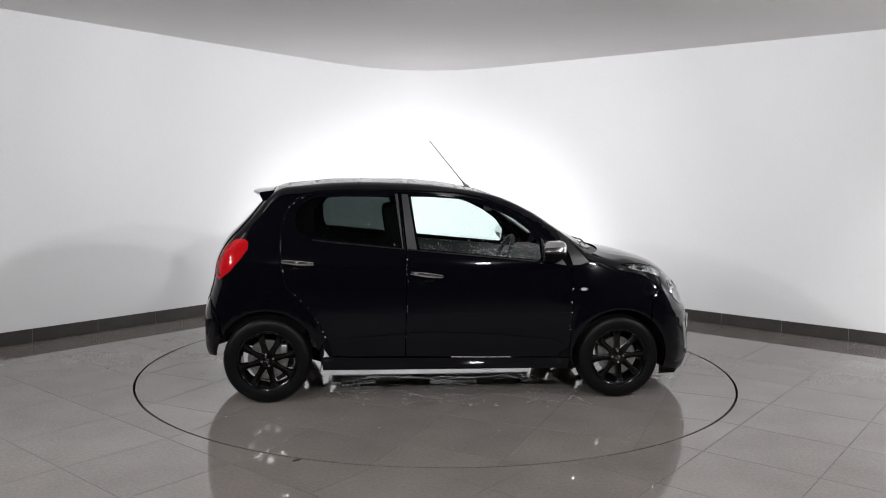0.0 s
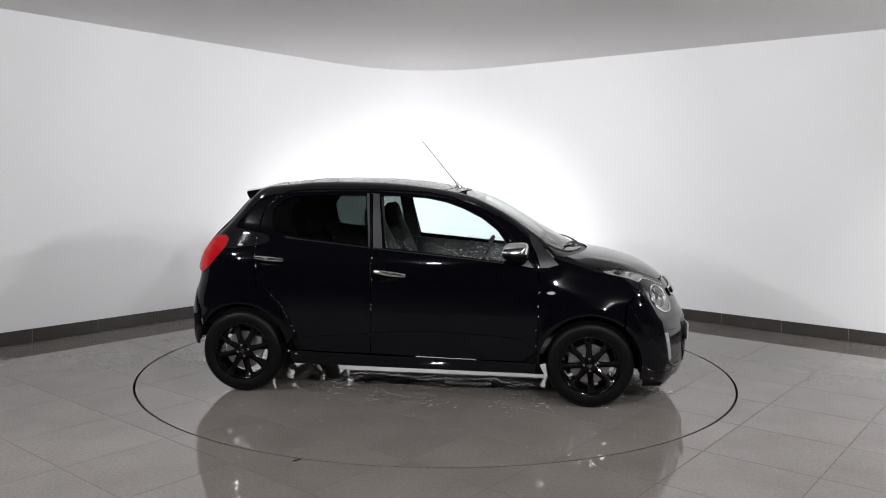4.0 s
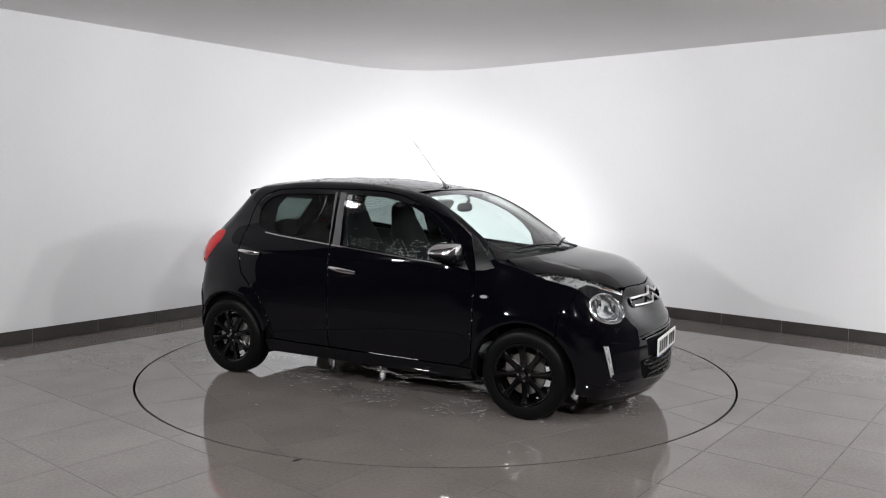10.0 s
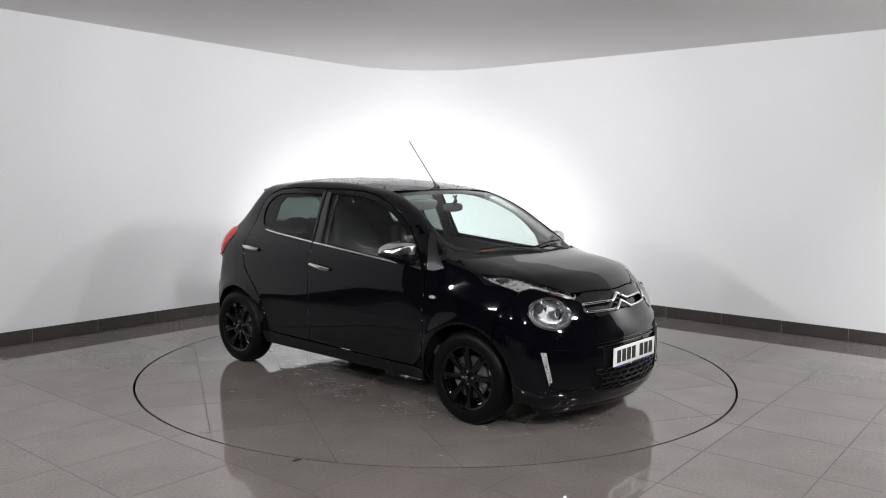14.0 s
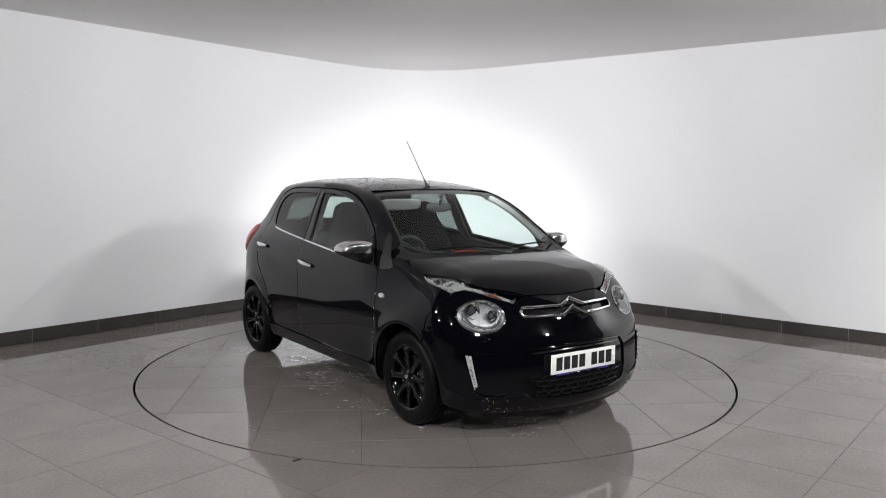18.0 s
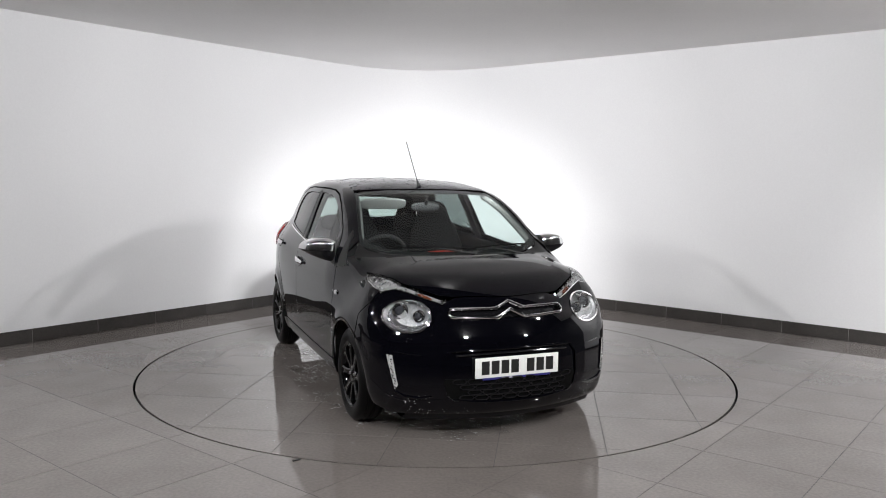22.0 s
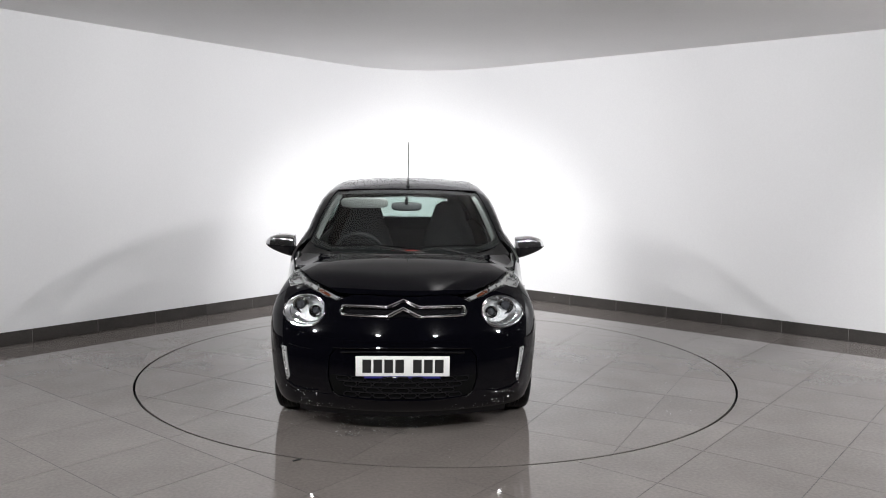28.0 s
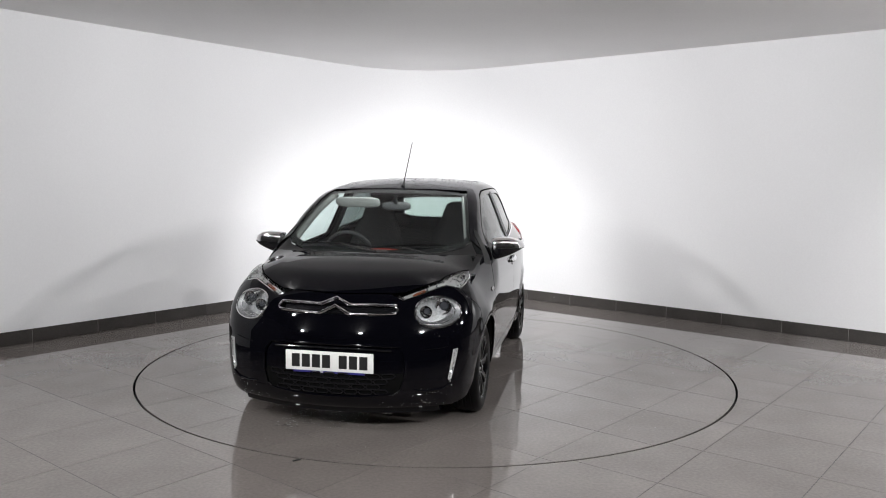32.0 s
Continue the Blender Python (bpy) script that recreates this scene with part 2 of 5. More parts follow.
# the corner is rounded
BEND = 1.5
P1, P2 = CORNER - DIR_L * BEND, CORNER + DIR_R * BEND
ARC = []
for i in range(25):
    t = i / 24
    ARC.append((1 - t) ** 2 * P1 + 2 * t * (1 - t) * CORNER + t * t * P2)
END_L, END_R = CORNER - DIR_L * 8.4, CORNER + DIR_R * 8.2


def bent_wall(name, line, mat, label, z0, z1, thick=.15):
    """A wall of even thickness along a line in plan."""
    vs, fs = [], []
    n = len(line)
    for i, p in enumerate(line):
        d = (line[min(i + 1, n - 1)] - line[max(i - 1, 0)]).normalized()
        q = p + Vector((-d.y, d.x)) * thick
        vs += [(p.x, p.y, z0), (p.x, p.y, z1), (q.x, q.y, z1), (q.x, q.y, z0)]
    for i in range(n - 1):
        for k in range(4):
            fs.append((4 * i + k, 4 * i + (k + 1) % 4, 4 * i + 4 + (k + 1) % 4, 4 * i + 4 + k))
    fs += [(3, 2, 1, 0), tuple(4 * n - 4 + k for k in range(4))]
    ob = raw(name, vs, fs, mat, smooth=True)
    return tagged(ob, label, "wall", kind="structure")


bent_wall("wall_back", [END_L] + ARC + [END_R], WALL, "plain white painted studio wall with a rounded corner", 0, HIGH)
BACK = -9.2
wall("wall_left", (END_L.x, BACK), (END_L.x, END_L.y - .002), DARK_WALL, "unseen dark wall added beside the camera")
wall("wall_right", (END_R.x, END_R.y - .002), (END_R.x, BACK), DARK_WALL, "unseen dark wall added beside the camera")
wall("wall_rear", (END_R.x + .15, BACK), (END_L.x - .15, BACK), DARK_WALL, "unseen dark wall added behind the camera")

def ceiling(name, outline, mat, label):
    """A flat slab over a plan outline."""
    roof = bmesh.new()
    lower = [roof.verts.new((p.x, p.y, HIGH)) for p in outline]
    upper = [roof.verts.new((v.co.x, v.co.y, HIGH + .15)) for v in lower]
    roof.faces.new(lower), roof.faces.new(upper[::-1])
    for i in range(len(lower)):
        j = (i + 1) % len(lower)
        roof.faces.new((lower[i], lower[j], upper[j], upper[i]))
    bmesh.ops.recalc_face_normals(roof, faces=roof.faces[:])
    tagged(part(name, roof, mat, smooth=False), label, "ceiling", kind="structure")


# from here back the unseen ceiling is made dark, so the car mirrors black
SPLIT = -1.52
ceiling("ceiling", [Vector((END_L.x - .3, SPLIT)), Vector((END_L.x - .3, CORNER.y + .4)), Vector((END_R.x + .3, CORNER.y + .4)), Vector((END_R.x + .3, SPLIT))], CEILING, "flat pale grey-white painted ceiling")
ceiling("ceiling_rear", [Vector((END_L.x - .3, SPLIT - .002)), Vector((END_R.x + .3, SPLIT - .002)), Vector((END_R.x + .12, BACK - .12)), Vector((END_L.x - .12, BACK - .12))], DARK_WALL, "unseen dark ceiling added over the camera to keep reflections dark")

# ---- floor: polished tiles on a sheet of grout, cut round the turntable ----
PITCH, TILT_FLOOR, TILT_TABLE = .597, radians(51.1), radians(60.4)
HALF = PITCH / 2 - .0018
THICK, EDGE = .012, .0008
ring_line = [(math.cos(k * math.tau / 144), math.sin(k * math.tau / 144)) for k in range(144)]


def tile_mesh(name, tris, vs, rims):
    """A tile from flat triangles: its top, a worn edge and its sides."""
    verts = [(x, y, 0) for x, y in vs]
    faces = [tuple(f) for f in tris]
    for rim in rims:
        k = len(verts)
        verts += [(vs[i][0], vs[i][1], -.0002) for i in rim] + [(vs[i][0], vs[i][1], -THICK) for i in rim]
        n = len(rim)
        for i in range(n):
            j = (i + 1) % n
            faces += [(k + i, k + n + i, k + n + j, k + j)]
    me = bpy.data.meshes.new(name)
    me.from_pydata(verts, [], faces)
    me.update()
    me.materials.append(TILE)
    return me


square = [(-HALF, -HALF), (HALF, -HALF), (HALF, HALF), (-HALF, HALF)]
worn = [(x * (1 - EDGE / HALF), y * (1 - EDGE / HALF)) for x, y in square]
plain_tile = bpy.data.meshes.new("tile")
plain_tile.from_pydata([(x, y, 0) for x, y in worn] + [(x, y, -.0005) for x, y in square] + [(x, y, -THICK) for x, y in square], [],
                       [(0, 1, 2, 3)] + [(a, a + 4, (a + 1) % 4 + 4, (a + 1) % 4) for a in range(4)] + [(a + 4, a + 8, (a + 1) % 4 + 8, (a + 1) % 4 + 4) for a in range(4)])
plain_tile.update()
plain_tile.materials.append(TILE)


def cut_tile(corners, keep_inside, radius):
    """A tile cut along the turntable's rim, in plan; None when nothing is left of it."""
    cs = [Vector(c) for c in corners]
    mid = sum(cs, Vector((0, 0))) / 4
    arc = [Vector((radius * c, radius * s)) for c, s in ring_line if (Vector((radius * c, radius * s)) - mid).length < .75]
    arc.sort(key=lambda q: (math.atan2(q.y, q.x) - math.atan2(mid.y, mid.x) + math.pi) % math.tau)
    pts, edges = list(cs), [(i, (i + 1) % 4) for i in range(4)]
    k = len(pts)
    pts += arc
    edges += [(k + i, k + i + 1) for i in range(len(arc) - 1)]
    vs, _, fs, *_rest = geometry.delaunay_2d_cdt(pts, edges, [], 0, 1e-6)
    poly = [tuple(c) for c in cs]
    v2 = np.array([tuple(v) for v in vs])
    cen = np.array([v2[list(f)].mean(0) for f in fs])
    ok = inside(poly, cen) & ((np.hypot(cen[:, 0], cen[:, 1]) < radius * .99995) == keep_inside)
    fs = [tuple(f) for f, good in zip(fs, ok) if good]
    area = sum(abs((v2[f[1]][0] - v2[f[0]][0]) * (v2[f[2]][1] - v2[f[0]][1]) - (v2[f[2]][0] - v2[f[0]][0]) * (v2[f[1]][1] - v2[f[0]][1])) / 2 for f in fs)
    if area < .002:
        return None
    used = sorted({i for f in fs for i in f})
    back = {i: j for j, i in enumerate(used)}
    fs = [tuple(back[i] for i in f) for f in fs]
    count = {}
    for f in fs:
        for a, b in zip(f, f[1:] + f[:1]):
            count[(a, b)] = count.get((a, b), 0) + 1
    border = {a: b for (a, b) in count if (b, a) not in count}
    rims = []
    while border:
        a, b = next(iter(border.items()))
        loop = [a]
        del border[a]
        while b != a and b in border:
            loop.append(b)
            b = border.pop(b)
        rims.append(loop)
    return [tuple(v2[i]) for i in used], fs, rims


def lay_tiles(parent, tilt, origin, reach, keep_inside, radius, wanted):
    turn = Matrix.Rotation(tilt, 2)
    for i in range(-reach, reach + 1):
        for j in range(-reach, reach + 1):
            c = Vector(origin) + turn @ Vector(((i + .5) * PITCH, (j + .5) * PITCH))
            if not wanted(c):
                continue
            corners = [c + turn @ Vector(q) for q in square]
            far = [q.length for q in corners]
            whole = max(far) < radius if keep_inside else (min(far) > radius and c.length > radius + .1)
            if whole:
                spin = random.choice((0, 1, 2, 3)) * math.pi / 2
                link_mesh("tile", plain_tile, TILE, parent, at=Matrix.Translation((c.x, c.y, 0)) @ Matrix.Rotation(tilt + spin, 4, "Z"))
                continue
            cut = cut_tile([tuple(q) for q in corners], keep_inside, radius)
            if cut:
                vs, fs, rims = cut
                link_mesh("tile", tile_mesh("tile", fs, vs, rims), TILE, parent)


floor_lines = [[(q.x, q.y) for q in (Vector((END_L.x - .1, BACK - .1)), Vector((END_R.x + .1, BACK - .1)), END_R + Vector((.1, .1)), CORNER + Vector((0, .15)), END_L + Vector((-.1, .1)))],
               [((RING + .008) * c, (RING + .008) * s) for c, s in ring_line]]
fv, ff, fr = fill(floor_lines[0], floor_lines[1:], .6)
fl = raw("floor", [(x, y, -.0014) for x, y in fv], ff, GROUT)
tagged(fl, "grey-brown polished porcelain floor tiles with dark joints", "floor", kind="structure")
in_room = lambda c: (c - CORNER).dot(Vector((-DIR_L.y, DIR_L.x))) < .4 and (c - CORNER).dot(Vector((-DIR_R.y, DIR_R.x))) < .4 and c.y > -3.6 and abs(c.x) < 6.2
behind = lambda c: not in_room(c) and (c - CORNER).dot(Vector((-DIR_L.y, DIR_L.x))) < .4 and (c - CORNER).dot(Vector((-DIR_R.y, DIR_R.x))) < .4 and BACK - .4 < c.y and END_L.x - .4 < c.x < END_R.x + .4
lay_tiles(fl, TILT_FLOOR, (-1.875, -2.305), 22, False, RING + .008, in_room)

# tiles behind and beside the camera
rest = [[], []]
for i in range(-24, 25):
    for j in range(-24, 25):
        c = Vector((-1.875, -2.305)) + Matrix.Rotation(TILT_FLOOR, 2) @ Vector(((i + .5) * PITCH, (j + .5) * PITCH))
        if behind(c) and c.length > RING + .5:
            k = len(rest[0])
            rest[0] += [(*(c + Matrix.Rotation(TILT_FLOOR, 2) @ Vector(q)), z) for z in (0, -THICK) for q in square]
            rest[1] += [(k, k + 1, k + 2, k + 3)] + [(k + a, k + a + 4, k + (a + 1) % 4 + 4, k + (a + 1) % 4) for a in range(4)]
tagged(raw("far_tiles", rest[0], rest[1], TILE, fl), "grey-brown polished floor tiles behind the camera", kind="stuff")

# the pit under the turntable's rim
pit = bmesh.new()
lathe(pit, [(RING + .008, -.0016), (RING + .008, -.06), (0.01, -.06)], 96, "z")
tagged(part("turntable_pit", pit, GAP, smooth=False), "dark narrow gap round the floor turntable", "gap", kind="structure")

# ---- the turntable, which turns with the car ----
table = bmesh.new()
lathe(table, [(.001, -.0016), (RING - .010, -.0016), (RING - .008, -.004), (RING - .008, -.05), (.001, -.05)], 144, "z")
turntable = tagged(part("turntable", table, GROUT, smooth=False), "round tiled turntable flush with the floor, slowly turning", "turntable")
lay_tiles(turntable, TILT_TABLE, (0, 0), 5, True, RING - .008, lambda c: c.length < RING + .5)

# ---- skirting tiles along both walls ----
def skirting(name, start, way, first, count, label):
    d3 = Vector((way.x, way.y, 0))
    inn = Vector((way.y, -way.x, 0))
    tall, deep = .119, .010
    base = tagged(new(name), label, "skirting", kind="structure")
    me = None
    for k in range(first, first + count):
        at = Vector((start.x, start.y, 0)) + d3 * (k * PITCH)
        if me is None:
            bm = bmesh.new()
            box(bm, (.0022, .001, .0015), (PITCH - .0022, deep, tall), .0018, seg=1)
            me = bpy.data.meshes.new("skirting_tile")
            bm.to_mesh(me)
            bm.free()
            me.materials.append(SKIRT)
        m = Matrix((( d3.x, inn.x, 0, at.x), (d3.y, inn.y, 0, at.y), (0, 0, 1, 0), (0, 0, 0, 1)))
        link_mesh("skirting_tile", me, SKIRT, base, at=m)
    lo, hi = start + way * (first * PITCH), start + way * ((first + count) * PITCH)
    side = Vector((inn.x, inn.y))
    vs = [(*(p + side * w), z) for z in (.002, .113) for p, w in ((lo, .001), (hi, .001), (hi, .0072), (lo, .0072))]
    raw("joint_grout", vs, [(3, 2, 6, 7), (4, 5, 6, 7), (0, 3, 7, 4), (2, 1, 5, 6)], PALE_GROUT, base)


N_L = int(((P1 - CORNER_L).length) / PITCH)
N_R = int(((P2 - CORNER_R).length) / PITCH)
skirting("baseboard_1", CORNER_L, DIR_L, -9, 9 + N_L, "row of dark grey-brown skirting tiles")
skirting("baseboard_2", CORNER_R, DIR_R, -N_R, 13 + N_R, "row of dark grey-brown skirting tiles")
# a small metal stud on the skirting
stud_at = CORNER_R + DIR_R * (-1.36 * PITCH) + Vector((DIR_R.y, -DIR_R.x)) * .010
stud = bmesh.new()
blob(stud, (stud_at.x, stud_at.y, .062), (.022, .022, .020), 2.2, 12, 8)
tagged(part("skirting_stud", stud, CAP_CHROME), "small pale metal stud on the dark skirting", "stud")
# skirting tiles that follow the rounded corner
bend = tagged(new("baseboard_3"), "dark skirting tiles round the corner", "skirting", kind="structure")
way = [CORNER_L + DIR_L * (N_L * PITCH)] + ARC + [CORNER_R - DIR_R * (N_R * PITCH)]
for k in range(0, len(way) - 1, 4):
    line = [p.copy() for p in way[k:k + 5]]
    line[-1] = line[-1] + (line[-2] - line[-1]).normalized() * .003
    vs, fs = [], []
    for i, p in enumerate(line):
        d = (line[min(i + 1, len(line) - 1)] - line[max(i - 1, 0)]).normalized()
        inn = Vector((d.y, -d.x))
        a, b = p + inn * .001, p + inn * .010
        vs += [(b.x, b.y, .0015), (b.x, b.y, .118), (a.x, a.y, .119), (a.x, a.y, .0015)]
    for i in range(len(line) - 1):
        fs += [(4 * i + q, 4 * i + 4 + q, 4 * i + 4 + (q + 1) % 4, 4 * i + (q + 1) % 4) for q in range(4)]
    fs += [(0, 1, 2, 3), tuple(4 * len(line) - 1 - q for q in range(4))]
    raw("skirting_tile", vs, fs, SKIRT, bend)


# ---- body surface of the car: one implicit shape, x forward from the rear axle, z up ----
def curve(xs, ys):
    """Smooth interpolation through a few values."""
    xs, ys = np.array(xs, float), np.array(ys, float)
    d = np.diff(ys) / np.diff(xs)
    m = np.concatenate([[d[0]], np.where(d[1:] * d[:-1] > 0, 2 * d[1:] * d[:-1] / (d[1:] + d[:-1] + 1e-12), 0), [d[-1]]])

    def value(q):
        q = np.clip(q, xs[0], xs[-1])
        i = np.clip(np.searchsorted(xs, q) - 1, 0, len(xs) - 2)
        h = xs[i + 1] - xs[i]
        t = (q - xs[i]) / h
        return ((2 * t ** 3 - 3 * t ** 2 + 1) * ys[i] + (t ** 3 - 2 * t ** 2 + t) * h * m[i]
                + (3 * t ** 2 - 2 * t ** 3) * ys[i + 1] + (t ** 3 - t ** 2) * h * m[i + 1])
    return value


TOP = curve([-.6, -.1, .03, .235, .44, .647, .856, 1.066, 1.28, 1.46, 1.60, 1.78, 1.93, 2.152, 2.265, 2.32, 2.40, 2.49, 2.60, 2.72, 2.83, 2.945, 3.2],
            [1.33, 1.39, 1.42, 1.443, 1.462, 1.468, 1.466, 1.456, 1.429, 1.393, 1.350, 1.268, 1.183, 1.063, 1.002, .992, .981, .966, .939, .902, .855, .785, .62])
NOSE = curve([.05, .12, .16, .22, .30, .45, .55, .65, .72, .78, .90, 1.0], [2.93, 2.97, 3.00, 3.03, 3.042, 3.034, 3.012, 2.972, 2.935, 2.90, 2.80, 2.7])
TAIL = curve([.1, .21, .28, .37, .53, .67, .79, .89, .97, 1.05, 1.19, 1.325, 1.42, 1.5], [-.38, -.42, -.465, -.487, -.487, -.46, -.425, -.41, -.38, -.335, -.20, -.085, -.02, .02])
SIDE = curve([.1, .16, .22, .30, .45, .60, .75, .85, .92, .97, 1.02, 1.1, 1.2, 1.3, 1.4, 1.5], [.69, .748, .772, .786, .802, .812, .812, .805, .792, .772, .748, .712, .672, .628, .580, .53])
PLAN = curve([-.6, -.45, -.3, -.15, 0, .3, .8, 2.0, 2.4, 2.55, 2.7, 2.85, 3.1], [.80, .86, .915, .955, .978, .995, 1, 1, .998, .988, .965, .925, .84])
CABIN = curve([-.5, -.1, .3, .9, 1.5, 1.8, 2.0, 2.4], [.88, .93, .965, 1.0, .995, .965, .945, .93])
FLOOR = curve([-.6, -.3, 0, .3, 2.0, 2.5, 2.8, 3.2], [.29, .26, .20, .145, .145, .15, .135, .135])


def smax(a, b, k):
    h = np.clip(.5 + .5 * (a - b) / k, 0, 1)
    return b + (a - b) * h + k * h * (1 - h)


def ramp(a, b, q):
    t = np.clip((q - a) / (b - a), 0, 1)
    return t * t * (3 - 2 * t)


def shoulder(x, ya):
    """The bonnet's fall outside its crease."""
    over = (ya - .57 + .34 * ramp(2.62, 2.95, x)) / .07
    return .40 * .07 * np.log1p(np.exp(np.clip(over, -30, 30)))


def top_height(x, ya):
    q = x + (.08 * ramp(.9, 1.6, x) + .17 * ramp(1.75, 2.2, x) * (1 - ramp(2.2, 2.55, x))) * ya * ya
    return TOP(q) - (.11 - .07 * ramp(1.1, 1.6, x)) * ya * ya - ramp(2.12, 2.42, x) * shoulder(x, ya) - .005 * ramp(2.25, 2.4, x) * (1 - ramp(.46, .55, ya))


def half_width(x, z):
    cab = ramp(.95, 1.15, z)
    w = SIDE(z) * PLAN(x) * (1 - cab + cab * CABIN(x))
    for ax in (0.0, 2.34):
        r = np.hypot(x - ax, z - .28)
        w = w + .014 * np.exp(-((r - .345) / .05) ** 2) * ramp(.16, .3, z)
    w = w * (1 - .11 * ramp(.64, .92, z) * ramp(1.80, 2.45, x))
    return w


def shape(x, y, z):
    ya = np.abs(y)
    g = smax(ya - half_width(x, z), z - top_height(x, ya), .06)
    g = smax(g, x - (NOSE(z) - .012 * ramp(.578, .598, z) + .008 * ramp(.50, .578, z) - .42 * ya * ya), .10)
    g = smax(g, TAIL(z) + .19 * ya * ya - x, .10)
    return smax(g, FLOOR(x) - z, .05)


S_A, S_B, S_R = .10, 2.30, .72


def spine(s):
    """Origin and direction in plan of the level ray at s; the spine's right side, with rounds at both ends."""
    x0 = np.clip(s, S_A, S_B)
    phi = (s - x0) / S_R
    return x0, np.sin(phi), -np.cos(phi)


def s_of(x, y):
    """The spine coordinate of a place in plan on the right side."""
    x, y = np.asarray(x, float), np.asarray(y, float)
    x0 = np.clip(x, S_A, S_B)
    return x0 + S_R * np.arctan2(x - x0, -y)


def on_side(s, z, inset=0.0):
    """Places where level rays from the spine meet the body."""
    s, z = np.asarray(s, float), np.asarray(z, float)
    x0, dx, dy = spine(s)
    lo, hi = np.zeros_like(s), np.full_like(s, 1.3)
    for _ in range(26):
        m = (lo + hi) / 2
        out = shape(x0 + m * dx, m * dy, z) + inset > 0
        lo, hi = np.where(out, lo, m), np.where(out, m, hi)
    return np.stack([x0 + lo * dx, lo * dy, z], -1)


def on_top(x, y, inset=0.0):
    """Places where upright rays meet the body from above."""
    x, y = np.asarray(x, float), np.asarray(y, float)
    lo, hi = np.full_like(x, .45), np.full_like(x, 1.6)
    for _ in range(26):
        m = (lo + hi) / 2
        out = shape(x, y, m) + inset > 0
        lo, hi = np.where(out, lo, m), np.where(out, m, hi)
    return np.stack([x, y, lo], -1)


STAR_Z, STAR_R = .45, .8


def on_star(s, v, inset=0.0):
    """Places where rays that rise from the spine meet the body; v is their elevation times STAR_R."""
    s, v = np.asarray(s, float), np.asarray(v, float)
    x0, dx, dy = spine(s)
    c, h = np.cos(v / STAR_R), np.sin(v / STAR_R)
    lo, hi = np.zeros_like(s), np.full_like(s, 1.5)
    for _ in range(26):
        m = (lo + hi) / 2
        out = shape(x0 + m * dx * c, m * dy * c, STAR_Z + m * h) + inset > 0
        lo, hi = np.where(out, lo, m), np.where(out, m, hi)
    return np.stack([x0 + lo * dx * c, lo * dy * c, STAR_Z + lo * h], -1)


def star_of(p):
    """Spine coordinate and elevation of places on the right side."""
    p = np.asarray(p, float)
    x0 = np.clip(p[:, 0], S_A, S_B)
    v = STAR_R * np.arctan2(p[:, 2] - STAR_Z, np.hypot(p[:, 0] - x0, p[:, 1]))
    return [tuple(q) for q in np.stack([s_of(p[:, 0], p[:, 1]), v], -1)]


def fine(line, n=4):
    """An open line with each piece split."""
    line = np.array(line, float)
    out = []
    for a, b in zip(line, line[1:]):
        out += [a + (b - a) * k / n for k in range(n)]
    return np.array(out + [line[-1]])


def normals_at(p):
    e = 1e-3
    x, y, z = p[:, 0], p[:, 1], p[:, 2]
    n = np.stack([shape(x + e, y, z) - shape(x - e, y, z), shape(x, y + e, z) - shape(x, y - e, z), shape(x, y, z + e) - shape(x, y, z - e)], -1)
    return n / (np.linalg.norm(n, axis=1, keepdims=True) + 1e-12)


# ---- the car ----
CAR_AT = Matrix.Translation((-1.1994, -.2424, 0))
car = tagged(new("car"), "glossy black five-door hatchback with chrome trim, wet with rain", "car")


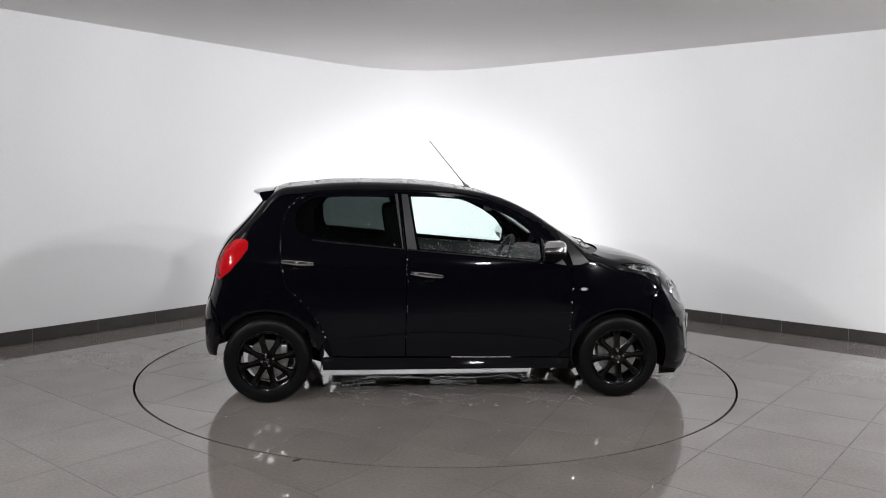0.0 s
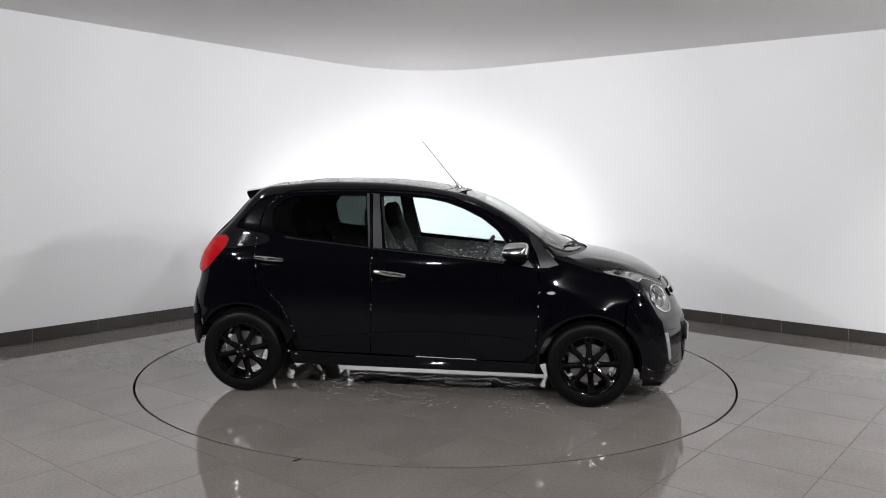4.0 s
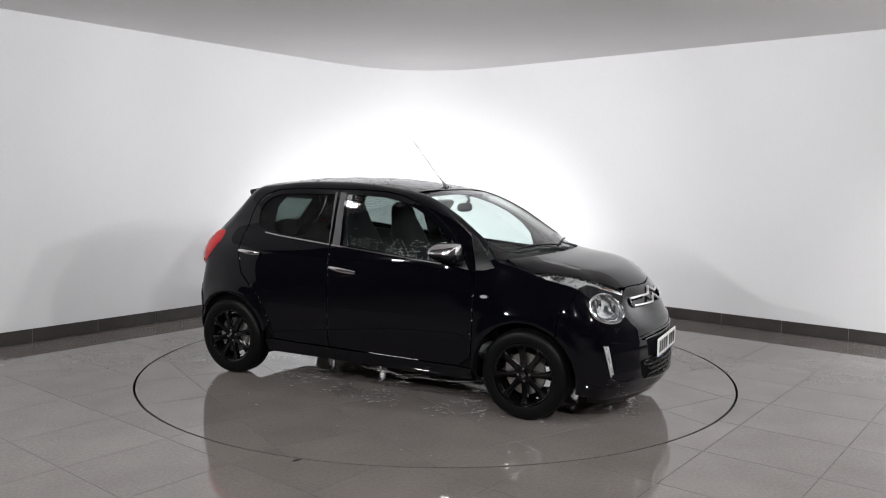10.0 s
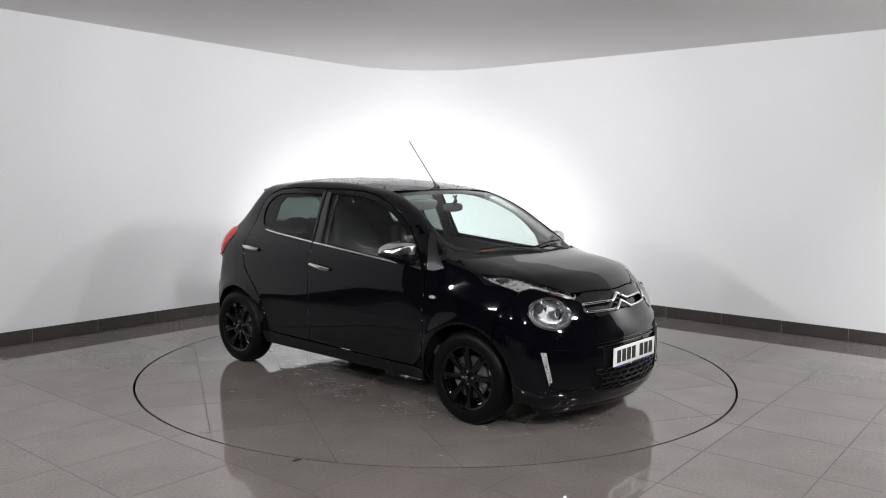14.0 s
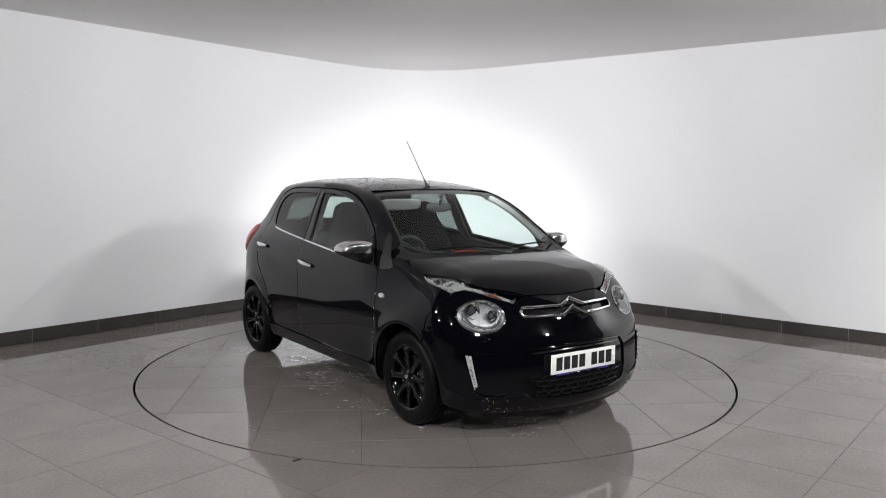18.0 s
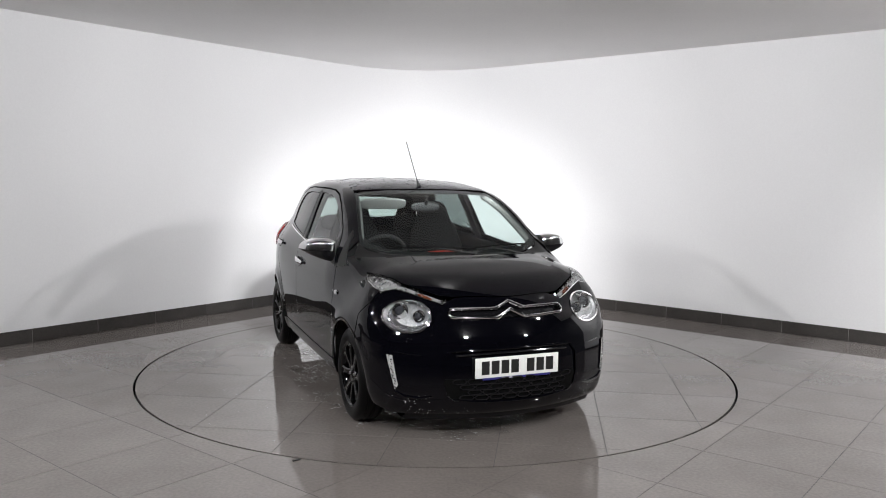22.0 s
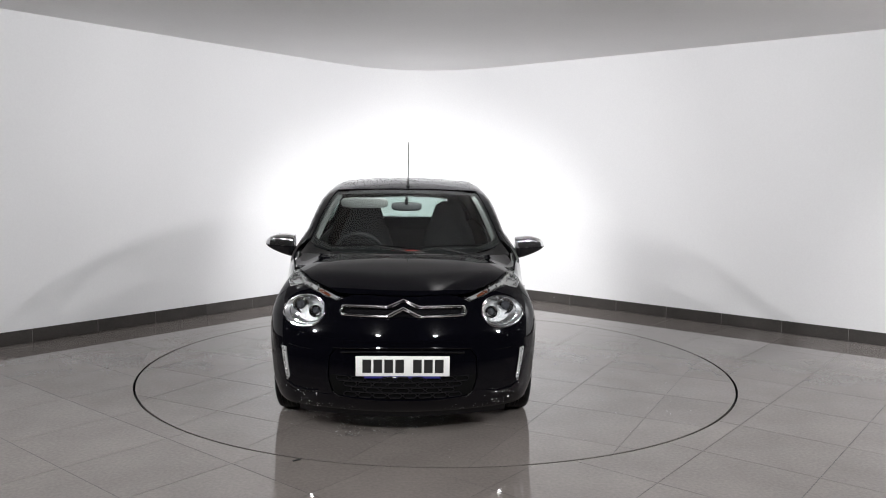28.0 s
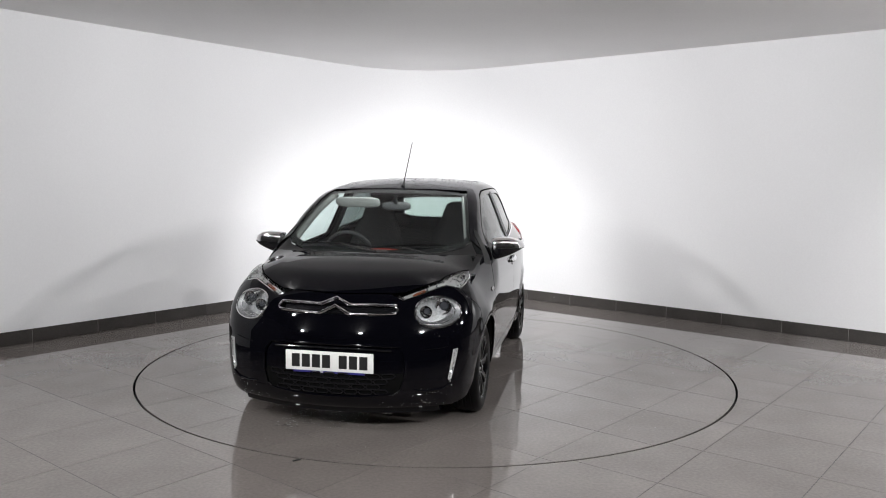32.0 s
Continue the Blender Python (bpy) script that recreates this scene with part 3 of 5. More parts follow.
def panel_mesh(name, outline, holes=(), space="side", step=.035, inset=0.0, depth=.012, mirror=False, bulge=0.0, seam=None):
    """A body panel: an outline laid on the body's surface, with turned-in edges."""
    vs, fs, rims = fill(outline, holes, step)
    left = vs[:, 0] > S_B + S_R * math.pi / 2 if space == "side" else None
    if space == "side":
        s = np.where(left, 2 * (S_B + S_R * math.pi / 2) - vs[:, 0], vs[:, 0])
        p = on_side(s, vs[:, 1], inset)
        p[:, 1] = np.where(left, -p[:, 1], p[:, 1])
    elif space == "star":
        p = on_star(vs[:, 0], vs[:, 1], inset)
    else:
        p = on_top(vs[:, 0], vs[:, 1], inset)
    n = normals_at(p)
    if bulge:
        edge = np.concatenate([vs[r] for r in rims])
        d = np.sqrt(((vs[:, None] - edge[None]) ** 2).sum(2).min(1))
        f = np.clip(d / max(d.max(), 1e-6), 0, 1)
        p = p + n * (bulge * np.sqrt(np.clip(1 - (1 - f) ** 2, 0, 1)))[:, None]
    if mirror:
        p, n = p * (1, -1, 1), n * (1, -1, 1)
    verts, norms, faces = [tuple(q) for q in p], [tuple(q) for q in n], []
    for f in fs:
        f = tuple(f)
        a, b, c = (p[i] for i in f[:3])
        faces.append(f if np.dot(np.cross(b - a, c - a), n[f[0]]) > 0 else f[::-1])
    flat = len(faces)
    for rim in rims:
        k, m = len(verts), len(rim)
        mid = p[rim].mean(0)
        for q in (0.0, depth):
            verts += [tuple(p[i] - n[i] * q) for i in rim]
            for a, i in enumerate(rim):
                d = p[rim[(a + 1) % m]] - p[rim[a - 1]]
                w = np.cross(d, n[i])
                norms.append(tuple(w / (np.linalg.norm(w) + 1e-9) * (1 if np.dot(w, p[i] - mid) > 0 else -1)))
        for a in range(m):
            b = (a + 1) % m
            faces.append((k + a, k + b, k + m + b, k + m + a))
    me = bpy.data.meshes.new(name)
    me.from_pydata(verts, [], faces)
    me.update()
    me.polygons.foreach_set("use_smooth", [True] * len(me.polygons))
    me.normals_split_custom_set_from_vertices(norms)
    if seam is not None:
        me.materials.append(seam[0]), me.materials.append(seam[1])
        me.polygons.foreach_set("material_index", [0] * flat + [1] * (len(faces) - flat))
    return me


def body_part(name, mat, outline, holes=(), space="side", parent=None, label="", both=True, **k):
    """Links a panel on the car's right side, and its mirror on the left."""
    made = []
    for mirror in ((False, True) if both else (False,)):
        up = parent[mirror] if isinstance(parent, (list, tuple)) else (parent or car)
        # painted panels get black turned-in edges, so the seams' shade is in the colour
        made.append(link_mesh(name, panel_mesh(name, outline, holes, space, mirror=mirror, seam=(PAINT, GAP) if mat is PAINT else None, **k), mat, up, label,
                              at=CAR_AT if up is car else None))
    return made


def car_part(name, bm, mat, parent=None, label="", smooth=True):
    up = parent or car
    return part(name, bm, mat, up, label, smooth, at=CAR_AT if up is car else None)


def mirrored(bm):
    """A mirror copy across the car's middle."""
    out = bm.copy()
    for v in out.verts:
        v.co.y = -v.co.y
    bmesh.ops.reverse_faces(out, faces=out.faces[:])
    return out


def pair(name, bm, mat, parent=None, label="", smooth=True):
    other = mirrored(bm)
    ups = parent if isinstance(parent, (list, tuple)) else (parent, parent)
    return [car_part(name, bm, mat, ups[0], label, smooth), car_part(name, other, mat, ups[1], label, smooth)]


def s_top(pts):
    """Spine coordinates of places given in plan on the body's top (right side: y < 0)."""
    pts = fine(pts) if len(pts) > 1 else np.array(pts, float)
    p = on_top(pts[:, 0], pts[:, 1])
    return [tuple(q) for q in np.stack([s_of(p[:, 0], p[:, 1]), p[:, 2]], -1)]


def s_find(goal, z, lo, hi, axis):
    """Spine coordinates at which the body's outline at height z reaches the goal along an axis."""
    for _ in range(24):
        m = (lo + hi) / 2
        low = on_side(m, z)[:, axis] < goal
        lo, hi = np.where(low, m, lo), np.where(low, hi, m)
    return lo


def s_side(pts):
    """Spine coordinates of places given in side view (x, z)."""
    x, z = np.array(pts, float).T
    lo = np.where(x > S_B, S_B, S_A - S_R * 1.55)
    hi = np.where(x > S_B, S_B + S_R * 1.55, S_A)
    s = np.where((x >= S_A) & (x <= S_B), x, s_find(x, z, lo, hi, 0) if ((x < S_A) | (x > S_B)).any() else x)
    return [(float(q), float(h)) for q, h in zip(s, z)]


def star_top(pts):
    """Star coordinates of places given in plan on the body's top."""
    pts = fine(pts) if len(pts) > 1 else np.array(pts, float)
    return star_of(on_top(pts[:, 0], pts[:, 1]))


def star_side(pts):
    """Star coordinates of spine places (s, z)."""
    pts = fine(pts, 3)
    return star_of(on_side(pts[:, 0], pts[:, 1]))


def s_front(pts):
    """Spine coordinates of places given in front view (y <= 0, z)."""
    y, z = np.array(pts, float).T
    s = s_find(y, z, np.full_like(y, S_B), np.full_like(y, S_MID), 1)
    return [(float(q), float(h)) for q, h in zip(s, z)]


def arch(ax, a0, a1, r=.332, n=18):
    return [(ax + r * math.cos(math.radians(a0 + (a1 - a0) * i / n)), .28 + r * math.sin(math.radians(a0 + (a1 - a0) * i / n))) for i in range(n + 1)]


S_MID = S_B + S_R * math.pi / 2          # the middle of the nose
R_MID = S_A - S_R * math.pi / 2          # the middle of the tail


def both_ways(line):
    """An outline across the nose: the right half given from the top middle to the bottom middle."""
    return list(line) + [(2 * S_MID - s, z) for s, z in line[::-1]]


# seams shared by neighbouring panels
HOOD_SIDE = [(2.125, -.700), (2.25, -.692), (2.36, -.684), (2.468, -.647), (2.557, -.613), (2.655, -.558), (2.729, -.470), (2.793, -.381)]
HOOD_FRONT = [(2.822, -.30), (2.84, -.20), (2.857, -.10), (2.862, 0)]
HOOD_BACK = [(2.338, 0), (2.328, -.15), (2.303, -.32), (2.262, -.47), (2.208, -.60)]
SCREEN_SIDE = [(1.50, -.520), (1.60, -.540), (1.75, -.572), (1.90, -.607), (2.03, -.637)]
SCREEN_BASE = [(2.10, -.60), (2.19, -.47), (2.25, -.32), (2.285, -.15), (2.295, 0)]
ROOF_SIDE = [(-.04, -.45), (.1, -.475), (.4, -.495), (.8, -.505), (1.2, -.51), (1.44, -.512)]
LAMP_TOP = [(2.385, -.688), (2.472, -.652), (2.56, -.619), (2.66, -.564), (2.735, -.475), (2.797, -.387), (2.818, -.352), (2.826, -.385), (2.780, -.457), (2.718, -.540), (2.665, -.605), (2.635, -.678), (2.565, -.700), (2.445, -.703)]

# doors
FRONT_DOOR = [(.899, .305), (1.40, .295), (1.90, .292), (1.989, .36), (2.002, .55), (2.008, .76), (1.990, .895), (1.93, .975), (1.86, 1.045), (1.765, 1.14), (1.66, 1.222), (1.54, 1.292), (1.40, 1.343), (1.24, 1.371), (1.05, 1.380), (.862, 1.382), (.875, 1.2), (.893, 1.0), (.904, .73)]
FRONT_GLASS = [(.988, 1.010), (1.2, .991), (1.5, .965), (1.775, .942), (1.793, .955), (1.790, 1.05), (1.725, 1.136), (1.62, 1.214), (1.50, 1.272), (1.38, 1.314), (1.24, 1.341), (1.05, 1.352), (.93, 1.352), (.925, 1.335)]
REAR_DOOR = [(.892, .305), (.897, .73), (.886, 1.0), (.868, 1.2), (.855, 1.383), (.50, 1.384), (.30, 1.368), (.19, 1.33), (.125, 1.27), (.098, 1.18), (.085, 1.06), (.088, .95), (.105, .87), (.13, .775), (.20, .70), (.28, .62), (.345, .52), (.39, .42), (.425, .312), (.55, .306)]
REAR_GLASS = [(.25, 1.086), (.50, 1.058), (.866, 1.021), (.822, 1.350), (.49, 1.350), (.31, 1.337), (.235, 1.308), (.185, 1.262), (.168, 1.205), (.178, 1.145), (.205, 1.104)]
front_door = body_part("front_door", PAINT, s_side(FRONT_DOOR), [FRONT_GLASS], step=.04, label="glossy black front door")
rear_door = body_part("rear_door", PAINT, s_side(REAR_DOOR), [REAR_GLASS], step=.04, label="glossy black rear door")
grow = lambda poly, d: [tuple(np.array(p) + d * (np.array(p) - np.mean(poly, 0)) / np.linalg.norm(np.array(p) - np.mean(poly, 0))) for p in poly]
fg = body_part("window", CLEAR, grow(FRONT_GLASS, .010), parent=front_door, step=.06, inset=.007, depth=.004, label="clear side window speckled with rain")
rg = body_part("window", TINTED, grow(REAR_GLASS, .010), parent=rear_door, step=.06, inset=.007, depth=.004, label="dark tinted rear side window")
for g in fg + rg:
    g.visible_shadow = False
body_part("pillar_trim", TRIM, [(.906, 1.0), (.968, 1.002), (.914, 1.362), (.872, 1.366), (.885, 1.2)], parent=front_door, inset=-.003, depth=.006, label="dark grey pillar film")
body_part("pillar_trim", TRIM, [(.872, 1.018), (.881, 1.003), (.846, 1.366), (.826, 1.366)], parent=rear_door, inset=-.003, depth=.006)
BELT = [(.285, 1.069), (.425, 1.053), (.65, 1.034), (.874, 1.014), (1.171, .989), (1.45, .965), (1.775, .937)]
belt_rear = [(x, z) for x, z in BELT[:3]] + [(.884, 1.013)]
belt_front = [(.900, 1.011), (1.171, .989), (1.45, .965), (1.775, .937)]
for line, door in ((belt_rear, rear_door), (belt_front, front_door)):
    strip = [(x, z + .001) for x, z in line] + [(x, z - .008) for x, z in line[::-1]]
    body_part("chrome_strip", CHROME, strip, parent=door, inset=-.007, depth=.010, step=.03, label="thin chrome waistline strip")
# the fixed black sail at the mirror's root
body_part("mirror_sail", SATIN, [(1.805, .935), (1.965, .905), (1.925, .965), (1.85, 1.04), (1.803, 1.085)], parent=front_door, inset=-.003, depth=.005)

# wings, sills, rear quarters and pillars
bumper_seam = [(2.615, -.725, .760), (2.56, -.80, .69), (2.545, -.80, .60)]
wing_front = [(float(s_of(x, y)), z) for x, y, z in bumper_seam]
FRONT_ARCH = arch(2.34, 186, 52)
wing = star_side(s_side([(2.02, .20), (2.0, .28), (2.0, .36), (2.010, .55), (2.016, .76), (1.998, .893)])) + star_top(HOOD_SIDE[:3]) + star_top([(2.438, -.709), (2.565, -.707), (2.642, -.684)]) + star_side(wing_front) + star_side(s_side(FRONT_ARCH[::-1]))
fender = body_part("front_wing", PAINT, wing, space="star", step=.02, label="glossy black front wing")
sill = s_side([(.36, .212), (1.99, .208), (1.995, .28), (1.90, .283), (1.40, .286), (.55, .297), (.40, .303), (.345, .30)])
body_part("sill", PAINT, sill, step=.04, label="black side sill")
quarter_in = [(.378, .42), (.333, .52), (.27, .61), (.19, .69), (.12, .765), (.095, .865), (.078, .945), (.075, 1.06), (.088, 1.185), (.115, 1.28), (.185, 1.342), (.30, 1.38), (.5, 1.394), (.86, 1.392), (1.05, 1.390), (1.24, 1.381), (1.40, 1.354), (1.545, 1.302), (1.668, 1.231), (1.775, 1.148), (1.87, 1.053), (1.94, .983), (2.0, .903)]
quarter_in = [(x, min(z, 1.392)) for x, z in quarter_in]
TAIL_LAMP = [(-.125, 1.045), (-.15, 1.066), (-.21, 1.062), (-.262, 1.02), (-.315, .93), (-.335, .83), (-.305, .805), (-.235, .86), (-.165, .945), (-.125, 1.0)]
quarter = star_side(s_side(quarter_in)) + star_top([(2.05, -.69)]) + star_top(SCREEN_SIDE[::-1]) + star_top(ROOF_SIDE[::-1]) + star_side([(float(s_of(*q[:2])), q[2]) for q in ((-.03, -.50, 1.33), (-.12, -.55, 1.20), (-.235, -.60, 1.08), (-.33, -.62, .95), (-.385, -.64, .80), (-.40, -.66, .70), (-.34, -.72, .62), (-.31, -.75, .56))]) + star_side(s_side(arch(0, 150, 12)))
TL = [(float(s), z) for s, z in s_side(TAIL_LAMP)]
quarter_part = body_part("rear_quarter", PAINT, quarter, [star_side(TL + TL[:1])[:-1]], space="star", step=.04, label="glossy black rear quarter and window pillars")
body_part("lamp_housing", REDLENS, grow(TL, .025), step=.02, inset=.012, depth=.004, label="red lamp housing")
tl = body_part("tail_lamp", REDLENS, grow(TL, .001), step=.02, inset=-.002, depth=.02, bulge=.020, label="red tail lamp cluster")
body_part("lamp_band", DARKRED, s_side([(-.295, .83), (-.322, .84), (-.312, .90), (-.275, .985), (-.235, 1.035), (-.215, 1.03), (-.262, .955), (-.29, .89)]), parent=tl, step=.02, inset=-.017, depth=.006, bulge=.006, label="darker red outer band")

# dark rubber seals behind the gap round the doors' window frames
path = np.array(quarter_in[4:], float)
step_dir = np.gradient(path, axis=0)
step_dir /= np.linalg.norm(step_dir, axis=1)[:, None]
outward = np.stack([-step_dir[:, 1], step_dir[:, 0]], -1)
seal_out, seal_in = path + .008 * outward, path - .024 * outward
seal_out[:, 1] = np.minimum(seal_out[:, 1], 1.396)
body_part("door_seal", GAP, s_side([tuple(q) for q in seal_out] + [tuple(q) for q in seal_in[::-1]]), parent=quarter_part, step=.03, inset=.010, depth=.006)

# roof, bonnet and windscreen
half = [(x, y) for x, y in ROOF_SIDE]
roof_line = half + [(1.46, -.25), (1.468, 0), (1.46, .25)] + [(x, -y) for x, y in half[::-1]] + [(-.06, .2), (-.07, 0), (-.06, -.2)]
roof_panel = body_part("roof", PAINT, roof_line, space="top", both=False, step=.045, label="black roof beaded with rain drops")[0]
bonnet = [(2.172, -.665)] + HOOD_SIDE[1:] + HOOD_FRONT
bonnet = bonnet + [(x, -y) for x, y in bonnet[::-1][1:]] + [(x, -y) for x, y in HOOD_BACK[::-1]] + HOOD_BACK[1:]
hood = body_part("bonnet", PAINT, bonnet, space="top", both=False, step=.035, label="glossy black bonnet")[0]
screen = SCREEN_SIDE + SCREEN_BASE
top_edge = [(1.475, .25), (1.482, 0), (1.475, -.25)]
screen_line = screen + [(x, -y) for x, y in screen[::-1][1:]] + top_edge
windscreen = body_part("windscreen", CLEAR, screen_line, space="top", both=False, step=.06, inset=.004, depth=.005, label="clear windscreen with a black border")[0]
windscreen.visible_shadow = False
frit_in = [(1.53, -.500), (1.60, -.518), (1.75, -.551), (1.90, -.586), (2.005, -.608), (2.065, -.575), (2.15, -.455), (2.202, -.32), (2.232, -.15), (2.24, 0)]
frit_in = frit_in + [(x, -y) for x, y in frit_in[::-1][1:]] + [(1.54, .3), (1.545, 0), (1.54, -.3)]
body_part("screen_border", SATIN, screen_line, [frit_in], space="top", both=False, step=.05, inset=.010, depth=.002)
cowl = [(2.036, -.640), (2.105, -.607), (2.195, -.475), (2.255, -.323), (2.290, -.152), (2.30, 0)]
cowl_front = [(2.333, 0), (2.323, -.15), (2.298, -.32), (2.257, -.465), (2.202, -.597), (2.165, -.66), (2.118, -.697)]
cowl_line = cowl + [(x, -y) for x, y in cowl[::-1][1:]] + [(x, -y) for x, y in cowl_front[::-1]] + cowl_front[1:]
body_part("cowl", SATIN, cowl_line, space="top", both=False, step=.04, inset=.012, depth=.02, label="black plastic scuttle under the windscreen")

# front bumper with its openings
lamp_c = np.array([float(s_of(2.785, -.562)), .703])
lamp_axes = (.128, .083, radians(-14))


def lamp_oval(k, n=36):
    c, s = math.cos(lamp_axes[2]), math.sin(lamp_axes[2])
    out = []
    for i in range(n):
        a = math.tau * i / n
        u, v = k * lamp_axes[0] * math.cos(a), k * lamp_axes[1] * math.sin(a)
        out.append((lamp_c[0] + u * c - v * s, lamp_c[1] + u * s + v * c))
    return out


low_lamp = [(2.644, -.678), (2.672, -.608), (2.725, -.543), (2.787, -.459), (2.832, -.386), (2.830, -.345)]
top_line = [(S_MID, on_top(np.array([2.868]), np.array([0.]))[0, 2])] + s_top([(x + .006, y) for x, y in HOOD_FRONT[::-1][1:]]) + s_top(low_lamp[::-1])
bump_line = top_line + [(s + .008, z) for s, z in wing_front] + [(s, z) for s, z in s_side(arch(2.34, 50, -14))] + s_front([(-.66, .165), (-.5, .160), (-.3, .158)]) + [(S_MID, .157)]
mouth_half = s_front([(-.385, .515), (-.42, .47), (-.425, .36), (-.40, .27), (-.36, .243), (-.2, .238)])
mouth = [(S_MID, .522)] + mouth_half + [(S_MID, .236)]
mouth = mouth + [(2 * S_MID - s, z) for s, z in mouth[1:-1][::-1]]
left_lamp = [(2 * S_MID - s, z) for s, z in lamp_oval(1.0)]
slit_half = s_front([(-.352, .735), (-.345, .700), (-.20, .689)])
slit = [(S_MID, .742)] + slit_half + [(S_MID, .688)]
slit = slit + [(2 * S_MID - s, z) for s, z in slit[1:-1][::-1]]
bumper = body_part("front_bumper", PAINT, both_ways(bump_line)[:-1], [lamp_oval(1.0), left_lamp, mouth, slit], both=False, step=.032, depth=.03, label="glossy black front bumper beaded with water")[0]

# tail: hatch, rear window, rear bumper
HATCH = [(R_MID, 1.335)] + [(float(s_of(*q[:2])), q[2]) for q in ((-.07, -.3, 1.335), (-.04, -.492, 1.325), (-.125, -.543, 1.195), (-.24, -.593, 1.075), (-.335, -.613, .95), (-.388, -.633, .80), (-.402, -.65, .68), (-.43, -.3, .62))] + [(R_MID, .615)]
HATCH_GLASS = [(R_MID, 1.295)] + [(float(s_of(*q[:2])), q[2]) for q in ((-.1, -.22, 1.288), (-.08, -.32, 1.275), (-.155, -.35, 1.19), (-.25, -.37, 1.10), (-.30, -.25, 1.09))] + [(R_MID, 1.088)]


def round_tail(line):
    return list(line) + [(2 * R_MID - s, z) for s, z in line[1:-1][::-1]]


def tail_panel(name, mat, line, holes, label, **k):
    """A panel across the tail, made in two halves that meet in the middle."""
    vs, fs, rims = fill(round_tail(line), [round_tail(h) for h in holes], .04)
    right = vs[:, 0] < R_MID
    s = np.where(right, 2 * R_MID - vs[:, 0], vs[:, 0])
    p = on_side(s, vs[:, 1], k.get("inset", 0))
    p[:, 1] = np.where(right, -p[:, 1], p[:, 1])
    ob = raw(name, p, [tuple(f) for f in fs], mat, car, label, smooth=True, at=CAR_AT)
    sol = ob.modifiers.new("thickness", "SOLIDIFY")
    sol.thickness, sol.offset = .006, 0
    return ob


hatch = tail_panel("tailgate", PAINT, HATCH, [HATCH_GLASS], "glossy black tailgate")
rear_window = tail_panel("rear_window", REAR_PANE, HATCH_GLASS, [], "lightly tinted rear window", inset=.005)
rear_window.visible_shadow = False
RB = [(R_MID, .605)] + [(float(s_of(*q[:2])), q[2]) for q in ((-.43, -.3, .61), (-.41, -.60, .65), (-.395, -.665, .69), (-.345, -.715, .615), (-.315, -.745, .55))] + s_side(arch(0, 155, 175, n=5)) + [(float(s_of(-.40, -.62)), .298), (float(s_of(-.43, -.3)), .292), (R_MID, .290)]
tail_panel("rear_bumper", PAINT, RB, [], "glossy black rear bumper")
sp = bmesh.new()
line = [(-.035, -.46), (-.05, -.3), (-.06, 0), (-.05, .3), (-.035, .46)]
rows = []
for x, y in line:
    z = float(on_top(np.array([x + .06]), np.array([y]))[0, 2])
    back = .085 if abs(y) < .4 else .04
    rows.append([sp.verts.new(q) for q in ((x + .05, y, z + .003), (x - back, y, z - .012), (x - back - .004, y, z - .026), (x - .02, y, z - .075), (x + .05, y, z - .06))])
for a, b in zip(rows, rows[1:]):
    for i in range(5):
        sp.faces.new((a[i], a[(i + 1) % 5], b[(i + 1) % 5], b[i]))
sp.faces.new(rows[0]), sp.faces.new(rows[-1][::-1])
bmesh.ops.recalc_face_normals(sp, faces=sp.faces[:])
car_part("roof_spoiler", sp, PAINT, label="black roof spoiler over the rear window")


# ---- lamps, grille, plate, mirrors, handles ----


def on_noses(pts, proud=0.0):
    """Places on the front of the body, given in front view (y, z)."""
    y, z = np.array(pts, float).T
    lo, hi = np.full_like(y, 2.0), np.full_like(y, 3.3)
    for _ in range(24):
        m = (lo + hi) / 2
        out = shape(m, y, z) - proud > 0
        lo, hi = np.where(out, lo, m), np.where(out, m, hi)
    return [Vector(q) for q in np.stack([lo, y, z], -1)]


def on_nose(y, z, proud=0.0):
    return on_noses([(y, z)], proud)[0]


# headlamps
bowl = body_part("headlamp", HEAD, lamp_oval(1.02), step=.03, inset=.055, depth=.01, label="round clear headlamp with chrome reflectors")
inner = bmesh.new()
rim_a = on_side(*np.array(lamp_oval(.985)).T, .002)
rim_b = on_side(*np.array(lamp_oval(.80)).T, .030)
rim_c = on_side(*np.array(lamp_oval(.72)).T, .050)
rings = [[inner.verts.new(q) for q in ring] for ring in (rim_a, rim_b, rim_c)]
for a, b in zip(rings, rings[1:]):
    for k in range(len(a)):
        inner.faces.new((a[k], a[(k + 1) % len(a)], b[(k + 1) % len(a)], b[k]))
pair("reflector_bowl", inner, HEAD, bowl, "chrome reflector bowl")
bez = bmesh.new()
tube(bez, [Vector(q) for q in on_side(*np.array(lamp_oval(.975)).T, -.001)], .0055, 6, True)
pair("bezel", bez, CHROME, bowl, "chrome bezel ring")
bez = bmesh.new()
tube(bez, [Vector(q) for q in on_side(*np.array(lamp_oval(.83)).T, .020)], .0032, 6, True)
pair("inner_ring", bez, CHROME, bowl, "thin chrome ring inside the lamp")
for (y, z, r) in ((-.603, .728, .047), (-.512, .700, .036)):
    c = on_nose(y, z, -.034)
    ring, ball = bmesh.new(), bmesh.new()
    lathe(ring, [(r, .018), (r * 1.04, .015), (r * .98, .010), (r * .72, -.006), (r * .66, -.008)], 28, "x", c)
    lathe(ring, [(r * .62, .006), (r * .66, .004), (r * .66, -.010), (r * .60, -.010)], 28, "x", c, True)
    pair("projector_ring", ring, CHROME, bowl)
    lathe(ball, [(.0005, .014), (r * .25, .0125), (r * .45, .007), (r * .58, 0), (r * .62, -.008)], 24, "x", c)
    pair("projector_lens", ball, PROJ, bowl)


